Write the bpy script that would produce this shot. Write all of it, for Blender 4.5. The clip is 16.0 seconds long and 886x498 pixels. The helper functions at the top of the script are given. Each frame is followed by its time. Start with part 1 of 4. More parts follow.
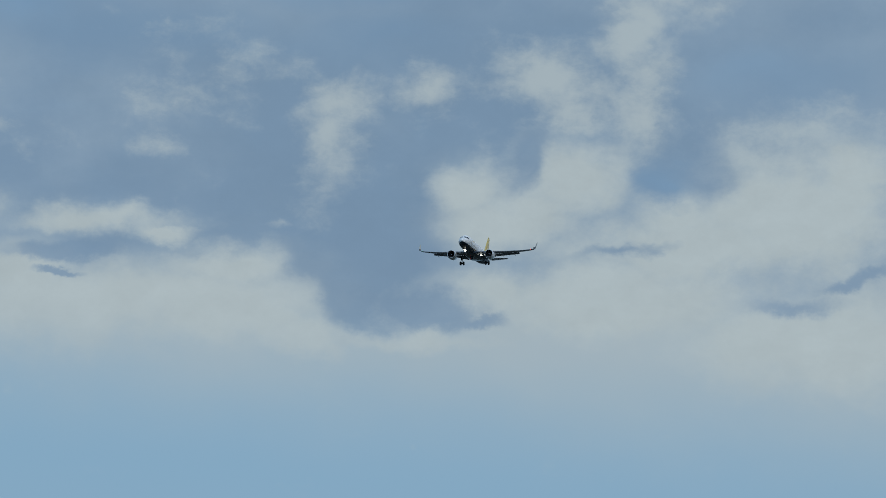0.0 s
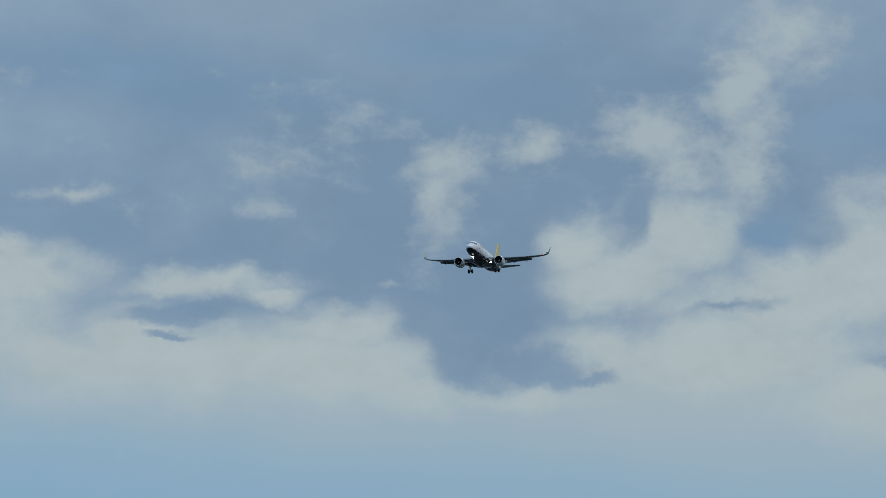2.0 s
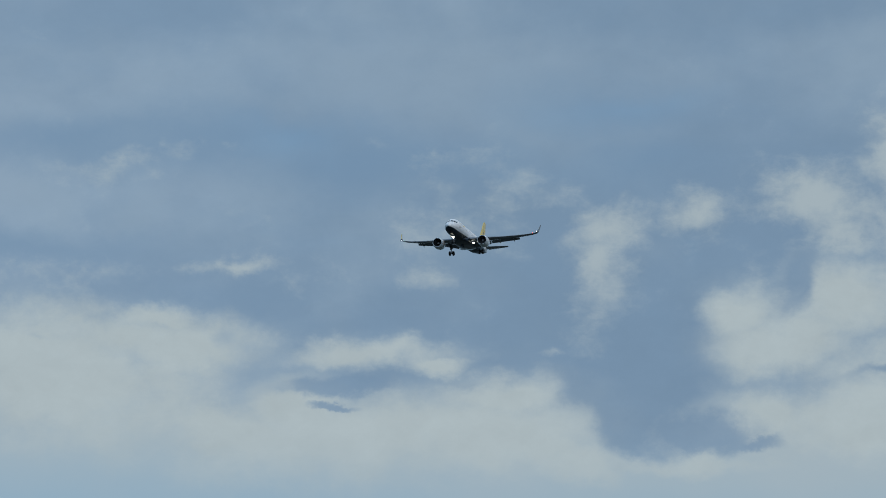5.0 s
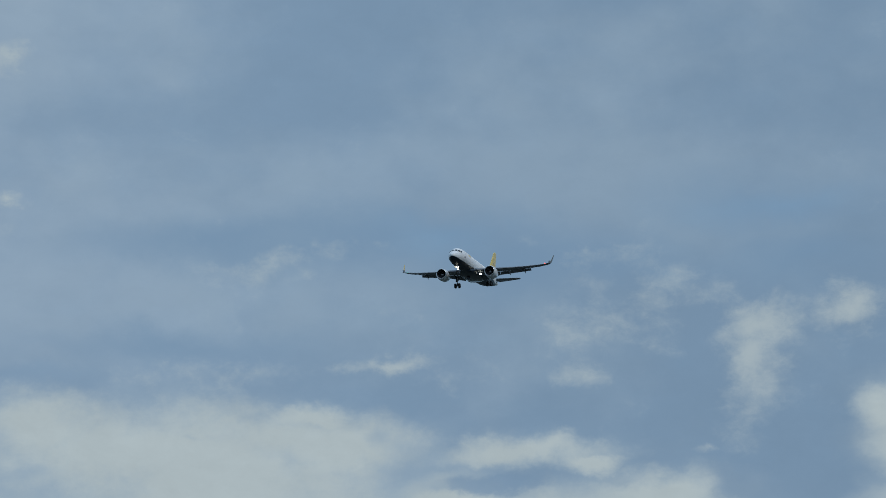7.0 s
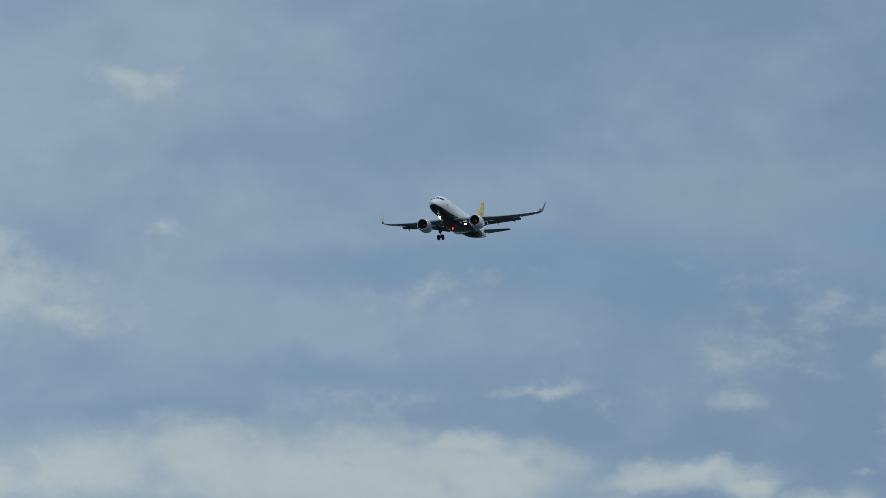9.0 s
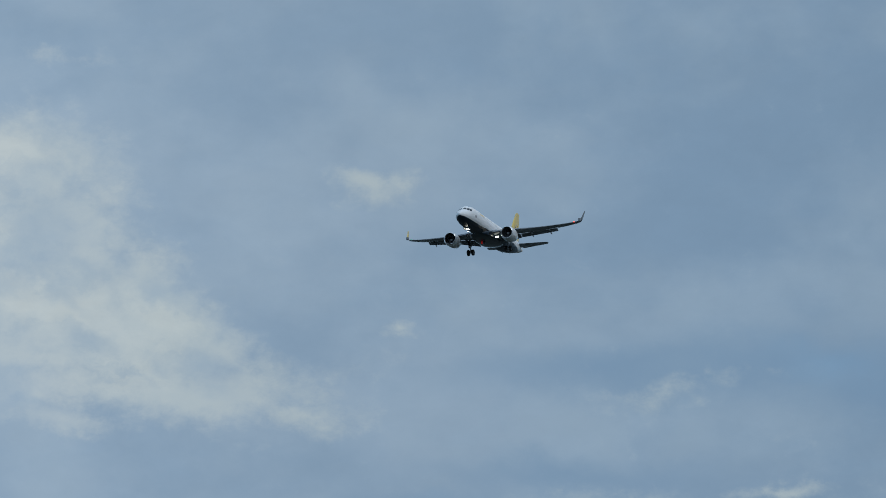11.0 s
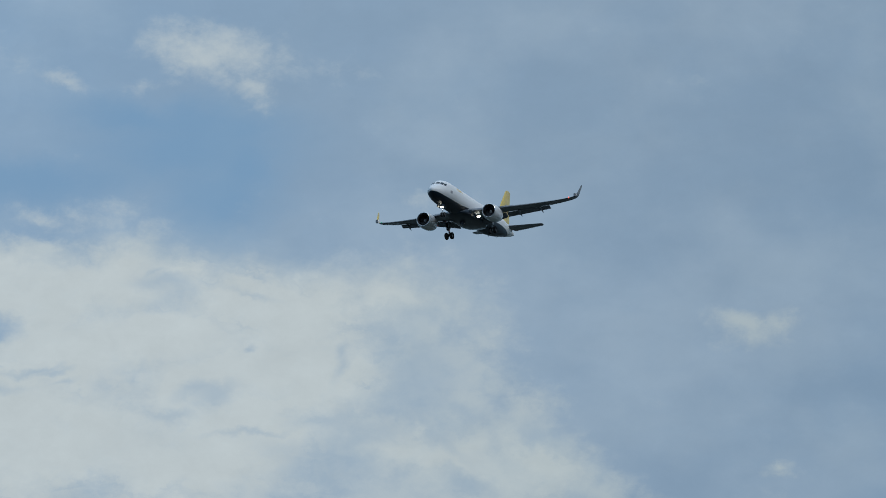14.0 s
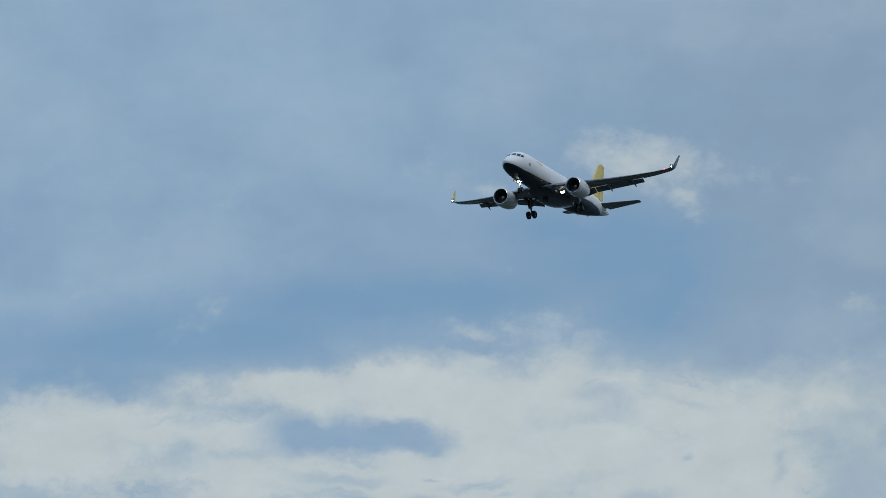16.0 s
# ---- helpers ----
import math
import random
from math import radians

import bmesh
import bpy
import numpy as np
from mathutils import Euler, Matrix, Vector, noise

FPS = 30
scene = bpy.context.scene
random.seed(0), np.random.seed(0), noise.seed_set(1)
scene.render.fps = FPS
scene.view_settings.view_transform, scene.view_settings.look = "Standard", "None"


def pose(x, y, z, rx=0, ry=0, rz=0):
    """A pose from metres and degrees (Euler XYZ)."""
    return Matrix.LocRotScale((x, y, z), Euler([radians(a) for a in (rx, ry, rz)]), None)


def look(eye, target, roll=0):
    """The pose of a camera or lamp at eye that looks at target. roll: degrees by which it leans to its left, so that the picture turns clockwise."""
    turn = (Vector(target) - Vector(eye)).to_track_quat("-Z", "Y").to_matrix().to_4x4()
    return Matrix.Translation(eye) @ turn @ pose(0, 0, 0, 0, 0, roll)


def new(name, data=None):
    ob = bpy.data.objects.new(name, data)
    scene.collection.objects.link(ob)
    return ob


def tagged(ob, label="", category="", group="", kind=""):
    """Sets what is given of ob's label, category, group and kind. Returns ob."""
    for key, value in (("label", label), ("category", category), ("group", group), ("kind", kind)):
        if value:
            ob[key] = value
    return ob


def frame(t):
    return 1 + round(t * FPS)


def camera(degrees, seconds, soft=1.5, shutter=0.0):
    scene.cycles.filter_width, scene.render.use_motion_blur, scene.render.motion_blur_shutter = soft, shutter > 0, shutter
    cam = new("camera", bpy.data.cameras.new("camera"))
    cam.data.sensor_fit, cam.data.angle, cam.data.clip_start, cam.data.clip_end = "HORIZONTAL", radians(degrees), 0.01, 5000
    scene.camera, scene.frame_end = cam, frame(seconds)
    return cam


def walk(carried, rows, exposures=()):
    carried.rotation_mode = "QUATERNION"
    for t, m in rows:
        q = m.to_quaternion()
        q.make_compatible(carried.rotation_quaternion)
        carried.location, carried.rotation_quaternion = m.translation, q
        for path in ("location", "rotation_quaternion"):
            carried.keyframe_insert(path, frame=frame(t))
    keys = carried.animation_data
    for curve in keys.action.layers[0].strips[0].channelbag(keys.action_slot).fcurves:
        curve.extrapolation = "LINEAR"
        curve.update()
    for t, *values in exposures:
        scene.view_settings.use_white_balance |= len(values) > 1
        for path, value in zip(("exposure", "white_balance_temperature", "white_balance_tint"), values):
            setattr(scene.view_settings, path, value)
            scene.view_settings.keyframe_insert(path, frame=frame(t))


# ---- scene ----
EYE = (0.0, 0.0, 1.6)
cam = camera(5.824, 16.0, soft=0.85)

# seconds, heading to the left of +y, tilt above the horizon, lean (degrees)
AIM = [
    (0, 0.019, 8.562, 1.687),
    (0.5, 0.131, 8.638, 1.366),
    (1, 0.367, 8.743, 1.243),
    (1.5, 0.566, 8.840, 1.104),
    (2, 0.753, 8.935, 0.836),
    (2.5, 0.933, 9.006, 0.629),
    (3, 1.144, 9.103, 0.221),
    (5.5, 2.128, 9.495, -0.152),
    (6, 2.403, 9.678, -0.642),
    (6.5, 2.620, 9.894, -0.719),
    (7, 2.854, 10.023, -0.429),
    (7.5, 3.064, 10.074, -0.500),
    (8, 3.325, 10.107, -0.709),
    (8.5, 3.591, 10.125, -0.644),
    (11, 5.474, 10.880, -0.407),
    (11.5, 5.893, 11.034, -0.384),
    (12, 6.176, 11.202, -0.514),
    (12.5, 6.519, 11.414, -0.579),
    (13, 7.006, 11.569, -1.033),
    (13.5, 7.438, 11.610, -0.984),
    (14, 7.993, 11.843, -0.865),
    (14.5, 8.671, 11.971, -1.302),
    (15, 9.407, 12.182, -1.426),
    (15.5, 9.975, 12.417, -1.708),
    (16, 10.895, 12.627, -1.841),
]


def aim(heading, tilt, lean):
    return pose(*EYE, 90 + tilt, 0, heading) @ pose(0, 0, 0, 0, 0, lean)


walk(cam, [(t, aim(h, e, r)) for t, h, e, r in AIM])

# flight of the airliner: seconds, place relative to the eye, heading, nose-up, bank (degrees)
FLIGHT = [
    (0, 8.55, 2571.15, 386.88, -103.267, 3.304, 0.731),
    (1, -5.86, 2485.57, 381.05, -103.217, 3.268, 0.903),
    (2, -20.24, 2400.16, 375.16, -103.160, 3.230, 1.121),
    (3, -34.59, 2314.92, 369.22, -103.118, 3.198, 1.299),
    (4, -48.91, 2229.84, 363.22, -103.122, 3.185, 1.319),
    (5, -63.20, 2144.92, 357.17, -103.194, 3.199, 1.114),
    (6, -77.47, 2060.16, 351.06, -103.319, 3.231, 0.758),
    (7, -91.70, 1975.58, 344.89, -103.448, 3.254, 0.456),
    (8, -105.91, 1891.15, 338.67, -103.526, 3.230, 0.439),
    (9, -120.08, 1806.89, 332.40, -103.535, 3.140, 0.821),
    (10, -134.23, 1722.79, 326.07, -103.497, 3.001, 1.501),
    (11, -148.35, 1638.86, 319.68, -103.442, 2.863, 2.185),
    (12, -162.44, 1555.09, 313.24, -103.371, 2.775, 2.557),
    (13, -176.50, 1471.49, 306.74, -103.275, 2.757, 2.493),
    (14, -190.53, 1388.05, 300.19, -103.160, 2.789, 2.119),
    (15, -204.54, 1304.78, 293.58, -103.051, 2.830, 1.688),
    (16, -218.51, 1221.67, 286.92, -102.968, 2.855, 1.376),
]


# ---- clouds: azimuth to the right of +y, elevation, half width, half height, turn (degrees), weight ----
BANKS_A = (
    (0.85, 9.04, 0.41, 0.27, 2, 1.00),
    (0.09, 8.94, 0.21, 0.20, 2, 1.00),
    (0.34, 8.73, 0.49, 0.20, 2, 1.00),
    (2.29, 8.78, 0.71, 0.41, 2, 1.00),
    (2.66, 9.04, 0.34, 0.24, 2, 1.00),
    (1.88, 8.86, 0.30, 0.20, 2, 1.00),
    (1.69, 8.58, 0.98, 0.22, 2, 1.00),
    (1.18, 8.26, 1.05, 0.22, 2, 1.00),
    (2.50, 8.04, 0.98, 0.33, 2, 1.00),
    (-2.39, 8.12, 1.05, 0.30, 2, 1.00),
    (-1.60, 8.20, 0.53, 0.30, 2, 1.00),
    (-1.30, 8.12, 0.49, 0.15, -22, 1.00),
    (-2.84, 8.33, 0.34, 0.22, 2, 1.00),
    (-2.33, 8.70, 0.64, 0.10, 2, 0.85),
)
BANKS_B = (
    (-1.84, 8.65, 0.19, 0.07, 2, 1.00),
    (-0.92, 7.98, 0.23, 0.11, -18, 1.00),
    (0.35, 8.28, 0.23, 0.19, 2, 1.00),
    (-4.95, 8.70, 1.13, 0.30, -0, 1.00),
    (-3.56, 8.73, 0.53, 0.20, -0, 1.00),
    (-5.58, 8.85, 0.41, 0.19, -0, 1.00),
    (-3.71, 8.90, 0.34, 0.09, -0, 1.00),
    (-2.43, 8.70, 0.45, 0.10, -0, 0.85),
    (-1.90, 8.66, 0.19, 0.05, -0, 1.00),
    (-1.38, 8.45, 0.53, 0.13, -0, 1.00),
)
BANKS_C = (
    (-9.11, 11.32, 0.68, 0.33, -1, 0.85),
    (-9.26, 10.69, 0.49, 0.41, -1, 1.00),
    (-9.30, 10.17, 0.26, 0.45, -1, 1.00),
    (-8.43, 11.24, 0.42, 0.30, -1, 0.65),
    (-7.38, 10.46, 0.34, 0.15, -31, 0.85),
    (-10.78, 11.57, 1.21, 0.28, -1, 1.00),
    (-9.76, 11.25, 1.14, 0.33, -1, 1.00),
    (-10.91, 10.83, 1.21, 0.45, -1, 1.00),
    (-9.00, 11.35, 0.53, 0.26, -1, 1.00),
    (-9.97, 10.51, 1.06, 0.30, -1, 1.00),
    (-11.20, 11.76, 0.57, 0.13, -1, 1.00),
    (-11.78, 11.73, 0.99, 0.13, -2, 1.00),
    (-10.49, 11.65, 1.44, 0.20, -2, 1.00),
    (-12.96, 11.50, 1.59, 0.20, -2, 1.00),
)
BANKS_D = (
    (-9.16, 11.53, 0.83, 0.26, -2, 1.00),
    (-13.53, 11.36, 0.95, 0.37, -2, 1.00),
    (-11.26, 11.12, 2.27, 0.22, -2, 1.00),
    (-8.88, 11.15, 0.42, 0.26, -2, 1.00),
    (0.52, 8.84, 0.34, 0.17, 2, 0.95),
    (-0.24, 7.96, 0.75, 0.07, -2, 0.80),
    (-7.89, 10.51, 0.42, 0.17, -31, 0.80),
    (-7.40, 10.42, 0.30, 0.15, -31, 0.75),
    (-8.39, 11.52, 0.34, 0.17, -1, 0.80),
    (-8.73, 10.84, 0.57, 0.22, -1, 0.50),
    (-7.72, 10.09, 0.45, 0.19, -21, 0.70),
    (-4.32, 8.46, 0.98, 0.41, -0, 1.00),
    (-3.20, 8.16, 0.56, 0.19, -15, 1.00),
    (-1.70, 8.23, 0.90, 0.22, -0, 1.00),
)
BANKS_E = (
    (-6.33, 8.76, 0.56, 0.22, -1, 1.00),
    (-6.89, 8.70, 0.45, 0.19, -1, 0.80),
    (-3.92, 8.79, 0.60, 0.15, -1, 0.90),
    (1.46, 8.76, 0.34, 0.19, 2, 0.90),
)
BANKS_F = (
    (-8.99, 11.28, 0.61, 0.32, -1, 1.00),
    (-9.57, 10.96, 0.95, 0.41, -1, 1.00),
    (-9.03, 11.25, 0.34, 0.48, -1, 0.90),
    (-9.61, 10.64, 0.76, 0.82, -1, 1.00),
    (-9.76, 10.03, 0.53, 0.45, -1, 1.00),
    (-9.00, 11.45, 0.76, 0.22, -1, 1.00),
    (-8.85, 11.08, 0.49, 0.30, -1, 1.00),
    (-7.95, 10.45, 0.83, 0.16, -21, 0.85),
    (-7.58, 10.17, 0.57, 0.13, -26, 0.75),
    (-10.52, 11.27, 1.59, 0.37, -1, 1.00),
    (-10.53, 10.60, 1.82, 0.48, -1, 1.00),
    (-9.20, 11.02, 0.80, 0.48, -1, 1.00),
    (-9.83, 11.68, 0.99, 0.15, -1, 0.85),
)
BANKS = BANKS_A + BANKS_B + BANKS_C + BANKS_D + BANKS_E + BANKS_F
WISPS_A = (
    (-0.73, 9.20, 0.17, 0.17, 2, 1.00),
    (0.61, 9.77, 0.30, 0.13, 2, 1.00),
    (0.77, 9.55, 0.23, 0.15, 2, 1.00),
    (-1.39, 9.71, 0.45, 0.22, 2, 0.60),
    (-1.87, 9.44, 0.45, 0.19, 2, 0.60),
    (-1.70, 9.93, 0.45, 0.15, 2, 0.50),
    (1.90, 9.21, 0.30, 0.15, 2, 1.00),
    (-0.87, 8.95, 0.19, 0.22, 2, 0.70),
    (1.33, 9.76, 0.23, 0.15, 2, 1.00),
    (-1.94, 9.17, 0.19, 0.09, 2, 0.70),
    (-2.77, 9.26, 0.34, 0.15, 2, 0.50),
)
WISPS_B = (
    (-3.21, 9.30, 0.23, 0.07, 8, 0.70),
    (-5.74, 11.32, 0.13, 0.10, -0, 1.00),
    (-5.79, 10.39, 0.10, 0.05, -0, 1.00),
    (-1.74, 9.42, 0.23, 0.15, -0, 0.42),
    (-1.97, 9.22, 0.11, 0.11, -0, 0.45),
    (-1.44, 9.79, 0.23, 0.22, -0, 0.38),
    (-4.68, 9.81, 0.75, 0.15, 8, 0.22),
    (-8.14, 11.52, 0.42, 0.22, -0, 1.00),
    (-8.10, 11.04, 0.45, 0.26, -0, 1.00),
    (-7.76, 10.59, 0.49, 0.26, -0, 1.00),
    (-7.42, 10.26, 0.53, 0.22, -0, 1.00),
    (-7.95, 9.96, 0.60, 0.19, -0, 1.00),
    (-6.93, 9.92, 0.53, 0.26, -0, 1.00),
    (-6.44, 9.77, 0.38, 0.13, -0, 1.00),
)
WISPS_C = (
    (-8.21, 10.33, 0.45, 0.26, -0, 1.00),
    (-7.19, 10.44, 0.23, 0.19, -0, 1.00),
    (-5.98, 11.26, 0.23, 0.10, -0, 0.70),
    (-6.05, 11.29, 0.15, 0.06, -12, 0.80),
    (-5.79, 10.35, 0.14, 0.05, -0, 0.85),
    (-8.04, 12.19, 0.17, 0.07, -0, 0.50),
    (-3.24, 9.29, 0.34, 0.05, 6, 1.00),
    (-3.77, 9.27, 0.75, 0.06, 6, 0.40),
    (-3.99, 9.90, 0.53, 0.08, 10, 0.60),
    (-6.10, 10.11, 0.45, 0.11, 15, 0.50),
    (-7.86, 10.76, 0.57, 0.22, -39, 1.00),
    (-7.53, 10.39, 0.68, 0.22, -31, 1.00),
    (-7.07, 10.23, 0.45, 0.19, -31, 1.00),
    (-8.25, 10.20, 0.49, 0.17, -21, 1.00),
)
WISPS_D = (
    (-6.85, 9.93, 0.42, 0.15, -1, 1.00),
    (-8.24, 11.62, 0.38, 0.15, -31, 0.80),
    (-8.01, 12.17, 0.23, 0.07, -11, 0.55),
    (-7.79, 11.20, 0.30, 0.22, -41, 0.80),
    (-9.50, 13.16, 0.42, 0.13, -1, 1.00),
    (-9.65, 13.11, 0.19, 0.08, -1, 1.00),
    (-9.27, 12.92, 0.17, 0.08, -1, 1.00),
    (-10.57, 13.00, 0.17, 0.06, -16, 0.70),
    (-10.95, 13.13, 0.31, 0.07, -11, 0.45),
    (-9.96, 12.93, 0.31, 0.07, 4, 0.55),
    (-8.05, 11.51, 0.42, 0.22, -21, 1.00),
    (-7.87, 11.06, 0.34, 0.22, -41, 1.00),
    (-7.50, 10.72, 0.34, 0.19, -31, 1.00),
    (-10.02, 11.82, 0.27, 0.15, -1, 1.00),
)
WISPS_E = (
    (-10.74, 11.86, 0.34, 0.09, -1, 1.00),
    (-10.47, 12.05, 0.34, 0.07, -1, 0.70),
    (-8.70, 11.53, 0.34, 0.15, -1, 1.00),
    (-7.88, 10.66, 0.30, 0.15, -31, 1.00),
    (-8.10, 11.29, 0.23, 0.15, -1, 1.00),
    (-8.59, 13.01, 0.34, 0.07, -1, 0.40),
    (-9.40, 13.14, 0.42, 0.19, -12, 1.00),
    (-9.24, 12.89, 0.15, 0.09, -32, 1.00),
    (-12.64, 12.20, 0.23, 0.08, 23, 0.50),
    (-10.66, 12.07, 0.27, 0.07, -2, 0.70),
    (-10.24, 12.13, 0.23, 0.07, -2, 0.60),
    (-9.99, 11.86, 0.19, 0.11, -2, 1.00),
    (-8.72, 13.00, 0.23, 0.09, -2, 0.45),
)
WISPS_F = (
    (-0.69, 9.55, 0.23, 0.15, 2, 1.15),
    (-0.74, 9.31, 0.20, 0.26, 2, 1.15),
    (-0.13, 9.61, 0.19, 0.14, 2, 1.05),
    (0.61, 9.74, 0.36, 0.19, 2, 1.15),
    (0.80, 9.54, 0.26, 0.17, 2, 1.10),
    (1.19, 10.01, 0.21, 0.30, -8, 1.20),
    (1.30, 9.49, 0.21, 0.28, 2, 1.20),
    (1.03, 9.67, 0.41, 0.30, 2, 0.80),
    (1.46, 10.21, 0.30, 0.09, 2, 0.90),
    (2.35, 9.33, 0.68, 0.20, 2, 0.85),
    (0.22, 9.00, 0.41, 0.17, 2, 0.90),
    (-0.86, 8.97, 0.23, 0.22, 2, 0.45),
    (-1.09, 8.71, 0.11, 0.04, 2, 0.60),
    (-1.72, 9.44, 0.28, 0.16, 2, 0.45),
)
WISPS_G = (
    (-1.43, 9.79, 0.34, 0.22, 2, 0.35),
    (-1.65, 9.44, 0.23, 0.17, 0, 0.40),
    (1.52, 10.33, 0.33, 0.24, 30, 1.20),
    (-3.80, 9.85, 0.34, 0.11, 0, 0.35),
    (-1.46, 9.87, 0.23, 0.17, 0, 0.35),
    (-4.33, 9.10, 0.75, 0.09, 3, 0.45),
    (-6.36, 9.91, 0.28, 0.13, -11, 0.70),
    (-1.57, 10.03, 0.26, 0.19, -1, 0.35),
    (-1.66, 9.41, 0.19, 0.15, -1, 0.35),
    (-4.29, 9.21, 0.94, 0.11, 4, 0.50),
    (-5.98, 11.32, 0.24, 0.10, -11, 1.15),
    (-3.24, 9.52, 0.30, 0.15, 5, 0.40),
    (-8.02, 10.99, 0.38, 0.26, -46, 0.90),
    (-7.72, 10.69, 0.38, 0.22, -41, 1.00),
)
WISPS_H = (
    (-7.19, 10.37, 0.26, 0.22, -46, 1.00),
    (-6.67, 10.01, 0.19, 0.11, -21, 0.80),
    (-9.59, 13.11, 0.42, 0.15, -21, 1.00),
    (-8.39, 11.69, 0.34, 0.15, -1, 0.70),
    (-9.58, 13.14, 0.34, 0.17, -11, 1.00),
    (-10.53, 12.98, 0.11, 0.05, -16, 0.70),
    (-10.00, 11.85, 0.25, 0.13, -1, 0.90),
    (-8.13, 11.59, 0.32, 0.19, -1, 0.75),
    (-8.06, 11.22, 0.23, 0.22, -46, 0.90),
    (-7.69, 10.89, 0.34, 0.22, -41, 0.85),
    (-7.32, 10.45, 0.40, 0.19, -31, 1.00),
    (-8.39, 10.55, 0.57, 0.15, -21, 1.10),
    (-7.63, 10.32, 0.57, 0.17, -26, 1.10),
    (-7.26, 9.91, 0.68, 0.15, -6, 1.10),
)
WISPS_I = (
    (-8.01, 9.75, 0.45, 0.09, -6, 0.90),
    (-8.16, 11.57, 0.36, 0.16, -11, 0.90),
)
WISPS = WISPS_A + WISPS_B + WISPS_C + WISPS_D + WISPS_E + WISPS_F + WISPS_G + WISPS_H + WISPS_I
HOLES_A = (
    (-0.45, 8.63, 0.36, 0.52, 2, 1.00),
    (-0.63, 8.32, 0.26, 0.26, 2, 1.00),
    (-0.10, 8.19, 0.34, 0.13, -6, 1.00),
    (0.24, 8.11, 0.23, 0.05, -12, 0.80),
    (1.15, 8.54, 0.28, 0.05, 10, 0.80),
    (2.30, 8.24, 0.38, 0.07, 2, 0.85),
    (2.68, 8.38, 0.30, 0.05, 14, 0.85),
    (-2.55, 8.48, 0.41, 0.07, 7, 1.00),
    (-2.58, 8.33, 0.14, 0.03, 2, 1.00),
    (1.40, 9.05, 0.16, 0.18, 2, 1.00),
    (1.64, 9.17, 0.23, 0.26, 32, 1.00),
    (0.51, 9.14, 0.11, 0.22, -23, 1.00),
    (-1.58, 8.55, 0.23, 0.05, -8, 0.50),
)
HOLES_B = (
    (-0.92, 8.50, 0.23, 0.20, 2, 0.90),
)
HOLES_F = (
    (-11.73, 11.46, 0.42, 0.13, -1, 1.00),
    (-11.22, 11.41, 0.38, 0.10, -4, 1.00),
)
HOLES = HOLES_A + HOLES_B + HOLES_F
STREAKS_A = (
    (0.63, 8.19, 0.11, 0.06, 2, 0.50),
    (1.52, 8.24, 0.06, 0.04, 2, 0.60),
    (2.85, 8.99, 0.09, 0.04, 2, 0.70),
    (-5.66, 8.53, 0.26, 0.05, 8, 0.80),
    (-3.03, 8.58, 0.23, 0.17, -40, 1.00),
    (-3.22, 8.78, 0.10, 0.09, -30, 1.00),
    (-2.58, 8.54, 0.38, 0.08, 8, 1.00),
    (-4.55, 8.78, 0.08, 0.03, -0, 0.60),
    (-7.04, 10.07, 0.21, 0.09, -25, 1.00),
    (-8.21, 9.81, 0.38, 0.07, -10, 1.00),
    (-7.87, 10.69, 0.21, 0.08, -20, 1.00),
    (-7.72, 10.63, 0.11, 0.05, -20, 0.80),
    (-7.42, 10.11, 0.11, 0.04, -30, 1.00),
    (-7.87, 10.37, 0.19, 0.04, -30, 0.80),
)
STREAKS_B = (
    (-8.29, 10.59, 0.19, 0.05, -15, 0.70),
    (-7.68, 11.49, 0.19, 0.07, -20, 0.70),
    (-8.09, 10.61, 0.42, 0.07, -33, 1.00),
    (-8.73, 10.50, 0.26, 0.10, -21, 1.00),
    (-7.83, 10.31, 0.26, 0.07, -31, 1.00),
    (-7.08, 10.08, 0.23, 0.11, -31, 1.00),
    (-8.24, 10.98, 0.19, 0.10, -21, 1.00),
    (-8.85, 10.17, 0.19, 0.26, -11, 0.60),
    (-7.37, 10.61, 0.15, 0.07, -36, 1.00),
    (-8.73, 11.06, 0.08, 0.03, 59, 0.80),
    (-8.43, 9.98, 0.23, 0.11, -11, 1.00),
    (-11.51, 11.13, 0.23, 0.03, -5, 1.00),
    (-11.55, 11.01, 0.14, 0.03, -1, 1.00),
    (-11.09, 10.99, 0.15, 0.04, 4, 1.00),
)
STREAKS_C = (
    (-9.60, 10.88, 0.19, 0.04, 11, 0.70),
    (-9.89, 10.75, 0.10, 0.04, -1, 0.70),
    (-10.64, 11.10, 0.19, 0.03, 7, 1.00),
    (-8.14, 11.00, 0.23, 0.22, -1, 1.00),
    (-9.83, 11.61, 0.11, 0.04, -9, 1.00),
    (-8.71, 11.05, 0.05, 0.09, -41, 1.00),
    (-9.27, 11.17, 0.05, 0.03, -1, 1.00),
    (-8.45, 10.63, 0.42, 0.08, 7, 1.00),
    (-8.87, 10.49, 0.26, 0.06, -11, 1.00),
    (-10.53, 11.01, 0.15, 0.03, 7, 0.80),
    (-8.36, 11.22, 0.09, 0.16, -1, 1.00),
    (-9.30, 11.57, 0.27, 0.03, -7, 0.80),
    (-9.95, 11.70, 0.09, 0.03, -1, 1.00),
    (-8.51, 11.36, 0.23, 0.07, -1, 0.50),
)
